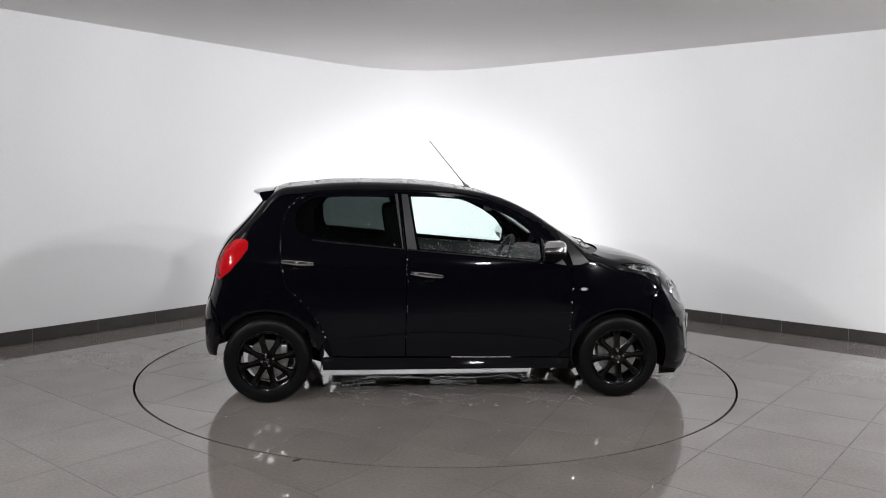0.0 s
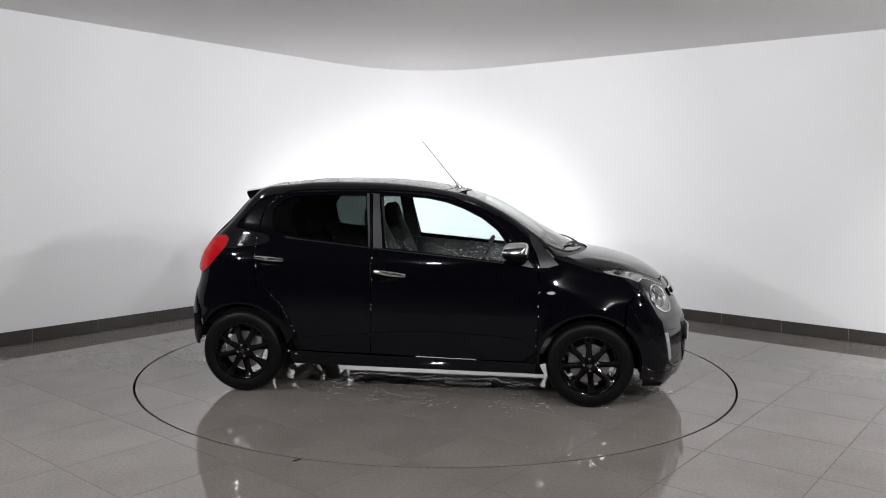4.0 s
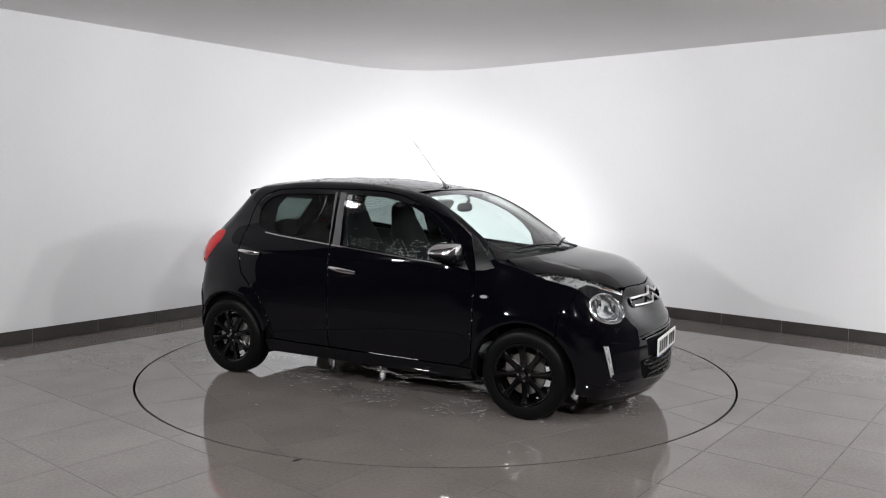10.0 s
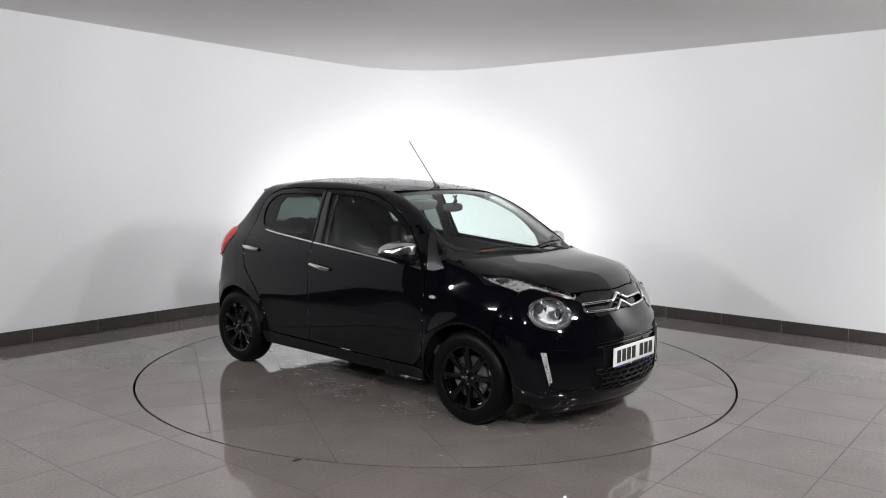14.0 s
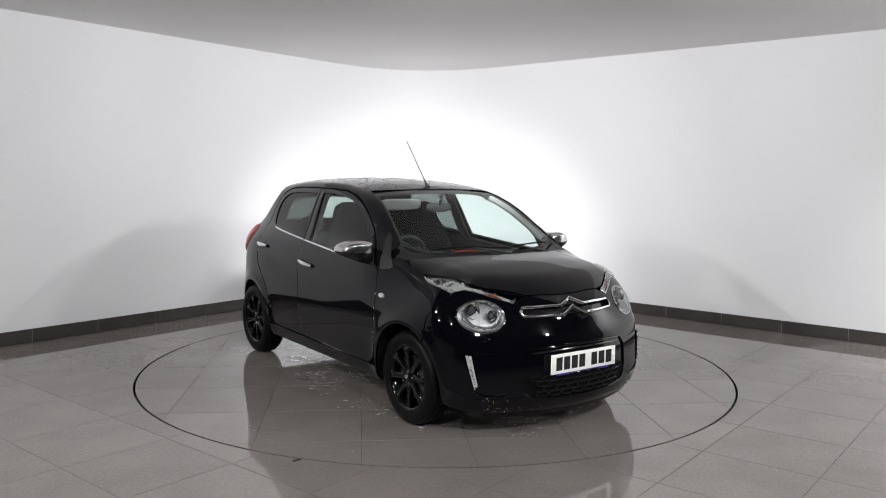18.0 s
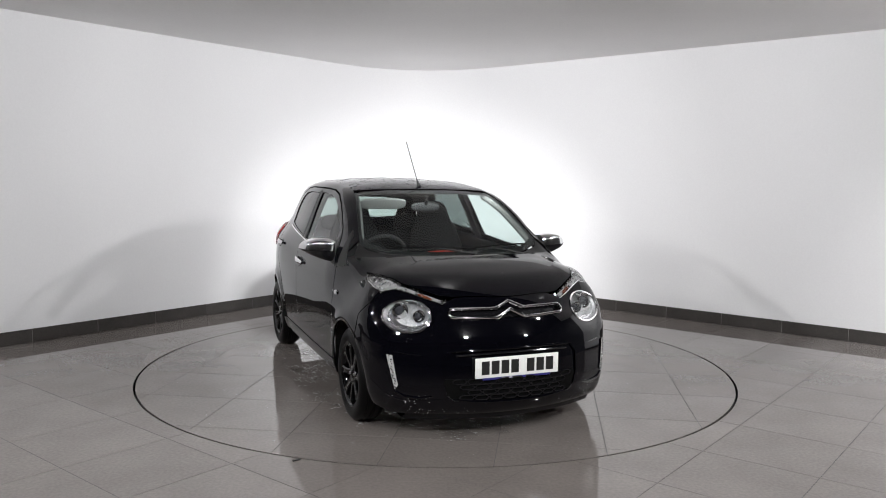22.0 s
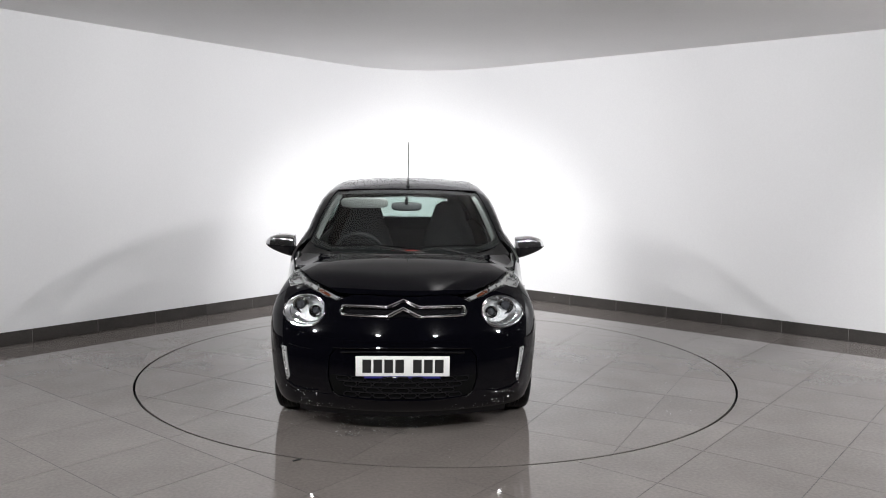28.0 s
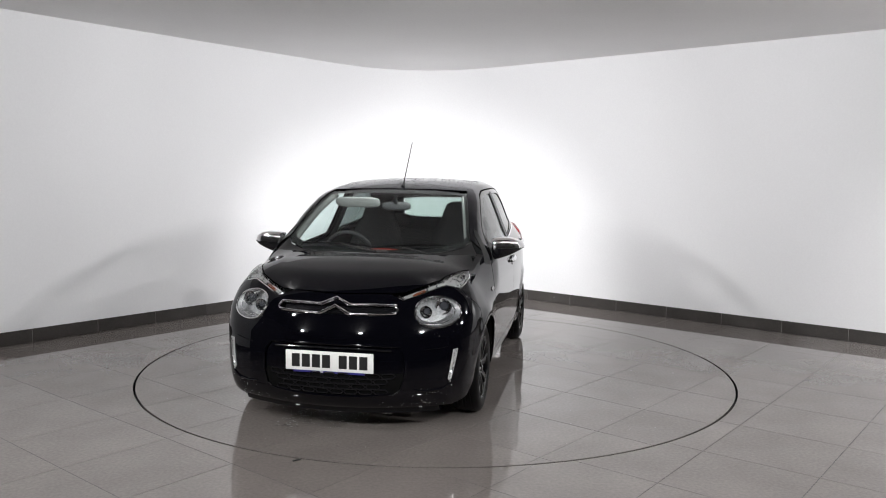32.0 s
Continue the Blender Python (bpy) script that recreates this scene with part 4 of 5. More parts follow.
def facets(places, size, seed):
    """Small tilted mirrors, as in a lamp's reflector."""
    rnd = random.Random(seed)
    bm = bmesh.new()
    for c in places:
        m = Matrix.Translation(c) @ Euler([rnd.uniform(-.9, .9) for _ in range(3)]).to_matrix().to_4x4()
        a, b = size * rnd.uniform(.6, 1.2), size * rnd.uniform(.5, 1.0)
        box(bm, (-a * .3, -a, -b), (a * .3, a, b), turn=m)
    return bm


rnd = random.Random(5)
spots = []
while len(spots) < 70:
    a, d = rnd.uniform(0, math.tau), rnd.uniform(.70, .93)
    q = (lamp_c[0] + d * lamp_axes[0] * math.cos(a), lamp_c[1] + d * lamp_axes[1] * math.sin(a))
    spots.append(Vector(on_side(np.array([q[0]]), np.array([q[1]]), .020)[0]))
facet = facets(spots, .0038, 3)
for f in pair("reflector_facets", facet, SILVER, bowl):
    tagged(f, kind="stuff")
hl = body_part("lens", LENS, lamp_oval(1.0), step=.03, inset=-.003, depth=.006, bulge=.012, parent=bowl, label="clear bulging lens")
for g in hl:
    g.visible_shadow = False

# upper lamp strips beside the bonnet
strip = body_part("upper_lamp", STRIP, LAMP_TOP, space="top", step=.025, inset=.014, depth=.005, label="slender clear lamp strip beside the bonnet")
lens2 = body_part("lens", LENS, LAMP_TOP, space="top", step=.025, inset=-.002, depth=.02, bulge=.010, parent=strip)
for g in lens2:
    g.visible_shadow = False
body_part("amber_reflector", AMBER, [(2.735, -.487), (2.765, -.448), (2.785, -.425), (2.79, -.438), (2.765, -.472), (2.742, -.50)], space="top", step=.02, inset=.008, depth=.004, parent=strip, label="amber indicator reflector")
body_part("lamp_shell", GLOSS, [(2.475, -.685), (2.488, -.66), (2.545, -.638), (2.55, -.655), (2.52, -.688)], space="top", step=.02, inset=.008, depth=.004, parent=strip)
spots = []
poly = np.array(LAMP_TOP)
while len(spots) < 95:
    q = np.array([[rnd.uniform(2.44, 2.83), rnd.uniform(-.70, -.35)]])
    if inside(rounded(poly * .97 + poly.mean(0) * .03, 1), q)[0]:
        spots.append(Vector(on_top(q[:, 0], q[:, 1], .006)[0]))
rib = facets(spots, .0048, 4)
for f in pair("reflector_facets", rib, CHROME, strip):
    tagged(f, kind="stuff")
edge = bmesh.new()
tube(edge, [Vector(q) for q in on_top(*np.array(LAMP_TOP[6:] + LAMP_TOP[:1]).T, .004)], .0045, 6)
pair("chrome_edge", edge, CHROME, strip)

# daytime lamps in the bumper's flanks
DRL = s_front([(-.700, .500), (-.674, .497), (-.650, .330), (-.664, .308)])
drl = body_part("daytime_lamp", LENS_WHITE, DRL, step=.012, inset=-.008, depth=.02, label="upright strip of clear daytime lamps")
rnd = random.Random(9)
spots = []
for k in range(26):
    u, w = (k + .5) / 26, rnd.uniform(.2, .8)
    q = [tuple((1 - u) * ((1 - w) * np.array(DRL[0]) + w * np.array(DRL[1])) + u * ((1 - w) * np.array(DRL[3]) + w * np.array(DRL[2])))]
    spots.append(Vector(on_side(*np.array(q).T, -.0085)[0]))
for f in pair("lamp_crystals", facets(spots, .005, 6), CHROME, drl):
    tagged(f, kind="stuff")
fin = bmesh.new()
tube(fin, on_noses([(-.655, .515), (-.60, .505), (-.52, .500)], .004), [.002, .004, .001], 6)
pair("bumper_fin", fin, PAINT, None, "black moulded edge of the bumper's side pocket")
fin = bmesh.new()
tube(fin, on_noses([(-.672, .300), (-.62, .270), (-.54, .262), (-.48, .272)], .004), [.004, .007, .006, .002], 6)
pair("bumper_fin", fin, PAINT, None, "black moulded edge of the bumper's side pocket")

# chrome double bars with a chevron in the middle
upper = [(-.362, .716), (-.346, .741), (-.20, .744), (-.085, .742), (-.045, .758), (0, .777), (.045, .758), (.085, .742), (.20, .744), (.346, .741), (.362, .716)]
lower = [(-.362, .714), (-.350, .698), (-.20, .695), (-.085, .694), (-.045, .714), (0, .735), (.045, .714), (.085, .694), (.20, .695), (.350, .698), (.362, .714)]
for line in (upper, lower):
    bm = bmesh.new()
    path = []
    for a, b in zip(line, line[1:]):
        n = max(2, int(math.hypot(b[0] - a[0], b[1] - a[1]) / .02))
        path += [(a[0] + (b[0] - a[0]) * k / n, a[1] + (b[1] - a[1]) * k / n) for k in range(n)]
    path.append(line[-1])
    tube(bm, on_noses(path, .008), [.0075 if abs(y) > .1 else .0105 for y, z in path], 8)
    car_part("grille_bar", bm, CHROME, label="chrome grille bar rising to a plain chevron")
body_part("grille_panel", GLOSS, slit, both=False, step=.03, inset=.022, depth=.004, label="gloss black panel between the chrome bars")

# mouth: black mesh, slot and number plate
mouth_panel = body_part("lower_grille", PAINT, grow(mouth, .01), both=False, step=.04, inset=.011, depth=.004, label="black honeycomb lower grille")[0]
backing_half = s_front([(-.415, .366), (-.42, .34), (-.395, .265), (-.355, .243), (-.2, .238)])
backing = [(S_MID, .366)] + backing_half + [(S_MID, .236)]
backing = backing + [(2 * S_MID - s, z) for s, z in backing[1:-1][::-1]]
body_part("grille_backing", GAP, backing, both=False, step=.04, inset=.008, depth=.004, parent=mouth_panel)
comb = bmesh.new()
for row in range(4):
    z = .352 - row * .030
    for k in range(-5, 6):
        y = (k + (row % 2) * .5) * .084
        if abs(y) > .375 - .02 * row:
            continue
        ring = on_noses([(max(-.40, min(.40, y + dy)), z + dz) for dy, dz in ((-.040, 0), (-.026, .0135), (.026, .0135), (.040, 0), (.026, -.0135), (-.026, -.0135))], -.003)
        tube(comb, ring, .0055, 6, True, up=(1, 0, 0))
car_part("honeycomb", comb, GLOSS, mouth_panel)
slot = bmesh.new()
tube(slot, on_noses([(y, .507 - .012 * (abs(y) / .35) ** 2) for y in np.linspace(-.35, .35, 15)], -.002), .006, 6)
car_part("slot_bar", slot, GLOSS, mouth_panel)
brow = bmesh.new()
tube(brow, on_noses([(y, .530 - .012 * (abs(y) / .4) ** 2) for y in np.linspace(-.40, .40, 19)], .002), [.002 + .006 * min(1, 4 * (1 - abs(k / 9 - 1))) for k in range(19)], 8)
car_part("bumper_brow", brow, PAINT, label="glossy moulded brow over the slot")
lip = bmesh.new()
tube(lip, on_noses([(y, .232 + .02 * (abs(y) / .36) ** 3) for y in np.linspace(-.37, .37, 19)], .001), [.002 + .006 * min(1, 4 * (1 - abs(k / 9 - 1))) for k in range(19)], 8)
car_part("bumper_lip", lip, PAINT, label="glossy lower lip of the bumper")
skirt = bmesh.new()
rows = []
chin = on_noses([(y, .172) for y in np.linspace(-.60, .60, 25)])
for y in np.linspace(-.60, .60, 25):
    c = chin[len(rows)]
    rows.append([skirt.verts.new(q) for q in ((c.x - .03, y, .178), (c.x - .028, y, .150), (c.x - .045, y, .122), (c.x - .16, y, .118), (c.x - .16, y, .17))])
for a, b in zip(rows, rows[1:]):
    for i in range(5):
        skirt.faces.new((a[i], a[(i + 1) % 5], b[(i + 1) % 5], b[i]))
skirt.faces.new(rows[0]), skirt.faces.new(rows[-1][::-1])
bmesh.ops.recalc_face_normals(skirt, faces=skirt.faces[:])
car_part("chin_skirt", skirt, PAINT, label="glossy black chin under the bumper")

PX = 3.034
bm = bmesh.new()
box(bm, (PX - .003, -.262, .373), (PX + .003, .262, .487), .0025)
plate = car_part("number_plate", bm, PLATE, label="white number plate with black bars")
for k, y in enumerate((-.2, -.139, -.078, -.017, .082, .143, .204)):
    bm = bmesh.new()
    box(bm, (PX + .0032, y - .024, .392), (PX + .0042, y + .024, .468), .0004, seg=1)
    car_part("plate_bar", bm, INK, plate, smooth=False)
for y in (-.243, .238):
    bm = bmesh.new()
    blob(bm, (PX + .004, y, .430), (.006, .013, .013), 2.2, 10, 6)
    car_part("screw_cap", bm, PLATE, plate)
bm = bmesh.new()
box(bm, (PX - .004, -.215, .361), (PX + .002, .21, .374), .001, seg=1)
car_part("plate_holder", bm, BLUE, plate, "blue plate surround")
bm = bmesh.new()
box(bm, (PX + .0022, -.10, .365), (PX + .003, -.035, .370), .0003, seg=1)
car_part("holder_mark", bm, PLATE, plate, smooth=False)

# door mirrors
cap = bmesh.new()
tilt = Matrix.Rotation(radians(-8), 4, "X") @ Matrix.Rotation(radians(10), 4, "Z")
blob(cap, (1.862, -.850, 1.010), (.160, .246, .150), 4.2, 32, 18, tilt)
for v in cap.verts:
    if v.co.x < 1.812:
        v.co.x = 1.812
    v.co.y = min(v.co.y, -.768)
    k = max(0.0, min(1.0, (-.768 - v.co.y) / .20))
    v.co.z = 1.005 + .010 * k + (v.co.z - 1.010) * (1.0 - .62 * k * k)
    v.co.x = v.co.x - .045 * k * k
low = cap.copy()
for b, sign in ((cap, 1), (low, -1)):
    bmesh.ops.bisect_plane(b, geom=b.verts[:] + b.edges[:] + b.faces[:], plane_co=(1.8, -.86, 1.002), plane_no=(0, .06, 1), clear_inner=sign > 0, clear_outer=sign < 0)
cap_edge = [v.co.copy() for v in cap.verts if abs(v.co.z - 1.002) < .012 and v.co.x > 1.875]
mirrors = pair("door_mirror", low, GLOSS, None, "door mirror with a chrome cap")
pair("mirror_cap", cap, CAP_CHROME, mirrors, "chrome mirror cap")
arm = bmesh.new()
tube(arm, [(1.865, -.735, .925), (1.86, -.775, .937), (1.845, -.82, .948), (1.83, -.86, .955)], [.030, .026, .022, .016], 10, flat=.6)
pair("mirror_arm", arm, GLOSS, mirrors)
mg = bmesh.new()
blob(mg, (1.806, -.850, 1.006), (.010, .150, .100), 3.0, 20, 10)
pair("mirror_glass", mg, CHROME, mirrors)

# matt corner panels between door, windscreen and wing
corner = np.array([(1.918, -.635, 1.125), (1.945, -.69, 1.06), (1.985, -.745, .99), (2.012, -.792, .915), (2.065, -.790, .922), (2.125, -.765, .937), (2.054, -.722, 1.004), (1.973, -.650, 1.085)])
body_part("pillar_corner", SATIN, star_of(corner), space="star", step=.02, inset=-.0025, depth=.005, label="matt dark grey corner panel at the windscreen pillar")

# door handles in their cups
for (x0, z0, x1, z1), doors in (((.098, .929, .300, .915), rear_door), ((.925, .858, 1.135, .834), front_door)):
    n = 12
    bar, cup = bmesh.new(), bmesh.new()
    path = []
    for i in range(n + 1):
        t = i / n
        q = on_side(s_of(np.array([x0 + (x1 - x0) * t]), np.array([-.79])), np.array([z0 + (z1 - z0) * t]), -.010 - .014 * math.sin(math.pi * t))[0]
        path.append(Vector(q))
    tube(bar, path, [.009 + .006 * math.sin(math.pi * min(1, max(0, (i + .8) / (n + 1.6)))) for i in range(n + 1)], 10, flat=1.15)
    handles = pair("door_handle", bar, CHROME, doors, "chrome door handle")
    xm, zm = x0 + (x1 - x0) * .52, z0 + (z1 - z0) * .52
    ring = [(xm + .052 * math.cos(a), zm + .032 * math.sin(a)) for a in np.linspace(0, math.tau, 20, endpoint=False)]
    body_part("handle_cup", PAINT, ring, parent=doors, step=.02, inset=-.002, depth=.003)
# side repeaters
ring = [(2.081 + .034 * math.cos(a), .749 + .014 * math.sin(a)) for a in np.linspace(0, math.tau, 22, endpoint=False)]
rep = body_part("side_repeater", CHROME, ring, parent=fender, step=.012, inset=-.005, depth=.008, label="small oval side repeater lamp")
body_part("repeater_lens", LENS_WHITE, [(2.081 + (x - 2.081) * .7, .749 + (z - .749) * .7) for x, z in ring], parent=fender, step=.012, inset=-.008, depth=.004)

# aerial, wipers
bm = bmesh.new()
zr = float(on_top(np.array([1.372]), np.array([.008]))[0, 2])
tube(bm, [(1.40, .008, zr - .012), (1.375, .008, zr + .012), (1.352, .008, zr + .042)], [.019, .011, .0042], 10)
aerial = car_part("aerial", bm, SATIN, label="thin black whip aerial on the roof")
bm = bmesh.new()
tube(bm, [(1.352, .008, zr + .042), (1.106, .008, 1.748)], [.0046, .0034], 6)
car_part("aerial_rod", bm, SATIN, aerial)
for (px_, py_), (ax_, ay_), blade in (((2.30, .06), (2.225, -.20), ((2.165, -.50), (2.262, .08))), ((2.27, .42), (2.24, .20), ((2.262, .02), (2.15, .50)))):
    bm = bmesh.new()
    p = [Vector(on_top(np.array([x]), np.array([y]), -h)[0]) for x, y, h in ((px_, py_, -.004), ((px_ + ax_) / 2, (py_ + ay_) / 2, .010), (ax_, ay_, .018))]
    tube(bm, p, [.009, .007, .005], 8)
    wiper = car_part("wiper", bm, SATIN, label="black windscreen wiper")
    bm = bmesh.new()
    tube(bm, [Vector(on_top(np.array([blade[0][0] + (blade[1][0] - blade[0][0]) * t]), np.array([blade[0][1] + (blade[1][1] - blade[0][1]) * t]), -.016)[0]) for t in np.linspace(0, 1, 9)], .0055, 6)
    car_part("wiper_blade", bm, RUBBER, wiper)

# ---- cabin ----


def loft(bm, rows, sides=18, power=3.2):
    """A padded block through rows of (centre, half width along y, half depth, lean in degrees)."""
    rings = []
    for c, w, d, lean in rows:
        a = radians(lean)
        ring = []
        for k in range(sides):
            t = math.tau * k / sides
            u = math.copysign(abs(math.cos(t)) ** (2 / power), math.cos(t)) * w
            v = math.copysign(abs(math.sin(t)) ** (2 / power), math.sin(t)) * d
            ring.append(bm.verts.new((c[0] + v * math.cos(a), c[1] + u, c[2] + v * math.sin(a))))
        rings.append(ring)
    for a, b in zip(rings, rings[1:]):
        for k in range(sides):
            bm.faces.new((a[k], a[(k + 1) % sides], b[(k + 1) % sides], b[k]))
    bm.faces.new(rings[0][::-1]), bm.faces.new(rings[-1])
    return bm


for y in (-.34, .34):
    bm = bmesh.new()
    loft(bm, [((1.03, y, .50), .20, .08, 20), ((1.02, y, .60), .235, .085, 20), ((.97, y, .75), .24, .08, 18), ((.91, y, .92), .225, .075, 16), ((.86, y, 1.05), .19, .07, 14), ((.835, y, 1.13), .145, .062, 12), ((.82, y, 1.20), .125, .058, 10), ((.812, y, 1.25), .105, .05, 10), ((.81, y, 1.275), .06, .03, 10)])
    seat = car_part("front_seat", bm, FABRIC, label="charcoal cloth front seat with a built-in headrest")
    bm = bmesh.new()
    loft(bm, [((1.05, y, .50), .21, .09, 95), ((1.2, y, .52), .235, .09, 92), ((1.4, y, .55), .235, .085, 88), ((1.52, y, .54), .20, .07, 80)])
    car_part("seat_cushion", bm, FABRIC, seat)
bm = bmesh.new()
loft(bm, [((.36, 0, .52), .58, .09, 20), ((.33, 0, .65), .60, .09, 20), ((.26, 0, .82), .59, .08, 18), ((.20, 0, .96), .56, .06, 16), ((.18, 0, 1.0), .54, .03, 14)], 28, 4)
bench = car_part("rear_seat", bm, FABRIC, label="charcoal cloth rear bench seat")
bm = bmesh.new()
loft(bm, [((.36, 0, .50), .58, .10, 95), ((.55, 0, .53), .61, .10, 90), ((.78, 0, .52), .60, .09, 85)], 28, 4)
car_part("bench_cushion", bm, FABRIC, bench)
for y in (-.33, .33):
    bm = bmesh.new()
    blob(bm, (.175, y, 1.075), (.085, .22, .135), 2.8, 18, 10, Matrix.Rotation(radians(-10), 4, "Y"))
    car_part("headrest", bm, FABRIC, bench)
# dashboard
bm = bmesh.new()
rows = []
for y in np.linspace(-.60, .60, 17):
    hump = .045 * math.exp(-((y + .36) / .17) ** 2)
    e = .10 * (y / .6) ** 2
    rows.append([bm.verts.new(q) for q in ((2.20 - e * 1.6, y, .915), (2.08 - e, y, .945), (1.93 - e * .4, y, .940 + hump), (1.80, y, .915 + hump), (1.74, y, .86), (1.76, y, .74), (1.84, y, .60), (1.90, y, .45), (2.2 - e, y, .45))])
for a, b in zip(rows, rows[1:]):
    for i in range(9):
        bm.faces.new((a[i], a[(i + 1) % 9], b[(i + 1) % 9], b[i]))
bm.faces.new(rows[0]), bm.faces.new(rows[-1][::-1])
bmesh.ops.recalc_face_normals(bm, faces=bm.faces[:])
dash = car_part("dashboard", bm, DASH, label="dark grey dashboard with a red accent")
bm = bmesh.new()
tube(bm, [(1.86, y, .956 + .012 * math.cos(y * 9)) for y in np.linspace(-.10, .12, 9)], .004, 6)
car_part("red_accent", bm, RED, dash, "thin red trim line")
# steering wheel, on the car's right
bm = bmesh.new()
lean = Matrix.Translation((1.60, -.345, .905)) @ Matrix.Rotation(radians(-66), 4, "Y")
tube(bm, [lean @ Vector((.178 * math.cos(a), .178 * math.sin(a), 0)) for a in np.linspace(0, math.tau, 40, endpoint=False)], .0145, 8, True)
steer = car_part("steering_wheel", bm, DASH, label="black three-spoke steering wheel")
bm = bmesh.new()
blob(bm, lean @ Vector((-.01, 0, -.012)), (.13, .13, .05), 2.6, 18, 10, Matrix.Rotation(radians(-66), 4, "Y"))
for a in (0, 180, 270):
    d = Vector((math.sin(radians(a)) if a == 270 else 0, math.cos(radians(a)), 0)) if a != 270 else Vector((-1, 0, 0))
    tube(bm, [lean @ (d * .05), lean @ (d * .172)], .016, 6, flat=.5)
car_part("steering_hub", bm, DASH, steer)
bm = bmesh.new()
tube(bm, [lean @ Vector((0, 0, -.02)), (1.80, -.345, .82)], [.035, .05], 10)
car_part("steering_column", bm, DASH, steer)
# mirror, visors, linings
bm = bmesh.new()
blob(bm, (1.55, 0, 1.262), (.035, .222, .066), 3.2, 20, 10)
im = car_part("interior_mirror", bm, DASH, label="black interior mirror")
bm = bmesh.new()
tube(bm, [(1.56, 0, 1.28), (1.585, 0, 1.315), (1.575, 0, 1.345)], [.012, .014, .022], 8)
car_part("mirror_stalk", bm, DASH, im)
for y in (-.31,):
    bm = bmesh.new()
    blob(bm, (1.515, y, 1.285), (.022, .35, .085), 4, 24, 8, Matrix.Rotation(radians(28), 4, "Y"))
    car_part("sun_visor", bm, LINING, label="pale grey sun visor folded down")
body_part("headlining", LINING, [(.0, -.42), (.6, -.45), (1.2, -.45), (1.43, -.43), (1.43, .43), (1.2, .45), (.6, .45), (.0, .42)], space="top", both=False, step=.08, inset=.030, depth=.004, label="pale headlining")
bm = bmesh.new()
tube(bm, [Vector(q) + Vector((-.03, .020, -.028)) for q in on_top(*np.array(SCREEN_SIDE).T)], .026, 8)
pair("pillar_lining", bm, LINING, None, "pale windscreen pillar lining")
body_part("door_card", DASH, [(.30, .40), (1.90, .40), (1.92, .90), (1.5, .94), (.9, .985), (.30, 1.04), (.22, 1.0)], step=.07, inset=.060, depth=.01, label="dark plastic door card")
body_part("pillar_panel", DASH, [(.865, .98), (.985, .98), (.935, 1.36), (.835, 1.36)], step=.05, inset=.040, depth=.01)
# added black sheets behind the panels that stop light showing through seams
body_part("inner_frame", GAP, s_side([(1.60, .24), (1.98, .24), (2.03, .70), (2.02, .90), (1.96, .89), (1.60, .91)]), step=.08, inset=.018, depth=.002)
body_part("inner_frame", GAP, [(1.94, .205), (2.05, .205), (2.022, .26), (2.016, .33), (2.030, .42), (2.075, .50), (2.12, .56), (1.94, .56)], step=.03, inset=.012, depth=.002)
body_part("inner_frame", GAP, [(.60, .24), (1.2, .24), (1.2, .95), (.6, 1.0)], step=.08, inset=.018, depth=.002)
body_part("inner_frame", GAP, s_side([(.02, .80), (.2, .60), (.40, .30), (.5, .24), (.6, .24), (.6, 1.0), (.2, 1.03), (.02, 1.03)]), step=.06, inset=.018, depth=.002)
body_part("quarter_trim", GAP, s_side([(.24, .45), (.24, 1.02), (.12, 1.07), (-.10, 1.09), (-.24, 1.06), (-.36, .90), (-.38, .60), (-.30, .45)]), step=.06, inset=.050, depth=.01)
body_part("quarter_trim", GAP, s_side([(.37, .96), (.30, 1.12), (.29, 1.25), (.36, 1.345), (.0, 1.345), (-.05, 1.28), (-.24, .96)]), step=.06, inset=.040, depth=.01)
bm = bmesh.new()
box(bm, (-.33, -.55, .62), (.12, .55, .66), .01)
car_part("boot_floor", bm, DASH)


# ---- underside, arches ----
ub = bmesh.new()
xs = [-.38, -.3, .0, .4, 1.0, 2.0, 2.4, 2.62, 2.78]
rows = []
for x in xs:
    w = min(.70, float(half_width(np.array(x), np.array(.3))) - .06) * (.62 if abs(x) < .36 or x > 2.0 else 1)
    z0 = .315 + (.02 if x < .2 else 0) - (.06 if x > 2.2 else 0)
    rows.append([ub.verts.new(q) for q in ((x, -w, z0 + .06), (x, -w * .9, z0), (x, w * .9, z0), (x, w, z0 + .06), (x, w, .42), (x, -w, .42))])
for a, b in zip(rows, rows[1:]):
    for i in range(6):
        ub.faces.new((a[i], a[(i + 1) % 6], b[(i + 1) % 6], b[i]))
ub.faces.new(rows[0]), ub.faces.new(rows[-1][::-1])
bmesh.ops.recalc_face_normals(ub, faces=ub.faces[:])
car_part("underbody", ub, PAN, smooth=False)
for ax in (0.0, 2.34):
    bm = bmesh.new()
    steps = 20
    prev = None
    for i in range(steps + 1):
        a = radians(-15 + (210 if ax else 184) * i / steps)
        ring = [bm.verts.new((ax + r * math.cos(a), y, .28 + r * math.sin(a))) for r, y in ((.345, -.785), (.35, -.70), (.35, -.44), (.02, -.44))]
        if prev:
            for k in range(3):
                bm.faces.new((prev[k], prev[k + 1], ring[k + 1], ring[k]))
        prev = ring
    for v in bm.verts:
        if v.co.y < -.75:
            v.co.y = float(on_side(s_of(np.array([v.co.x]), np.array([-.75])), np.array([max(v.co.z, .2)]), .02)[0, 1])
    pair("wheel_arch_liner", bm, UNDER)

# ---- wheels: black eight-spoke alloys ----
R_TYRE = .283


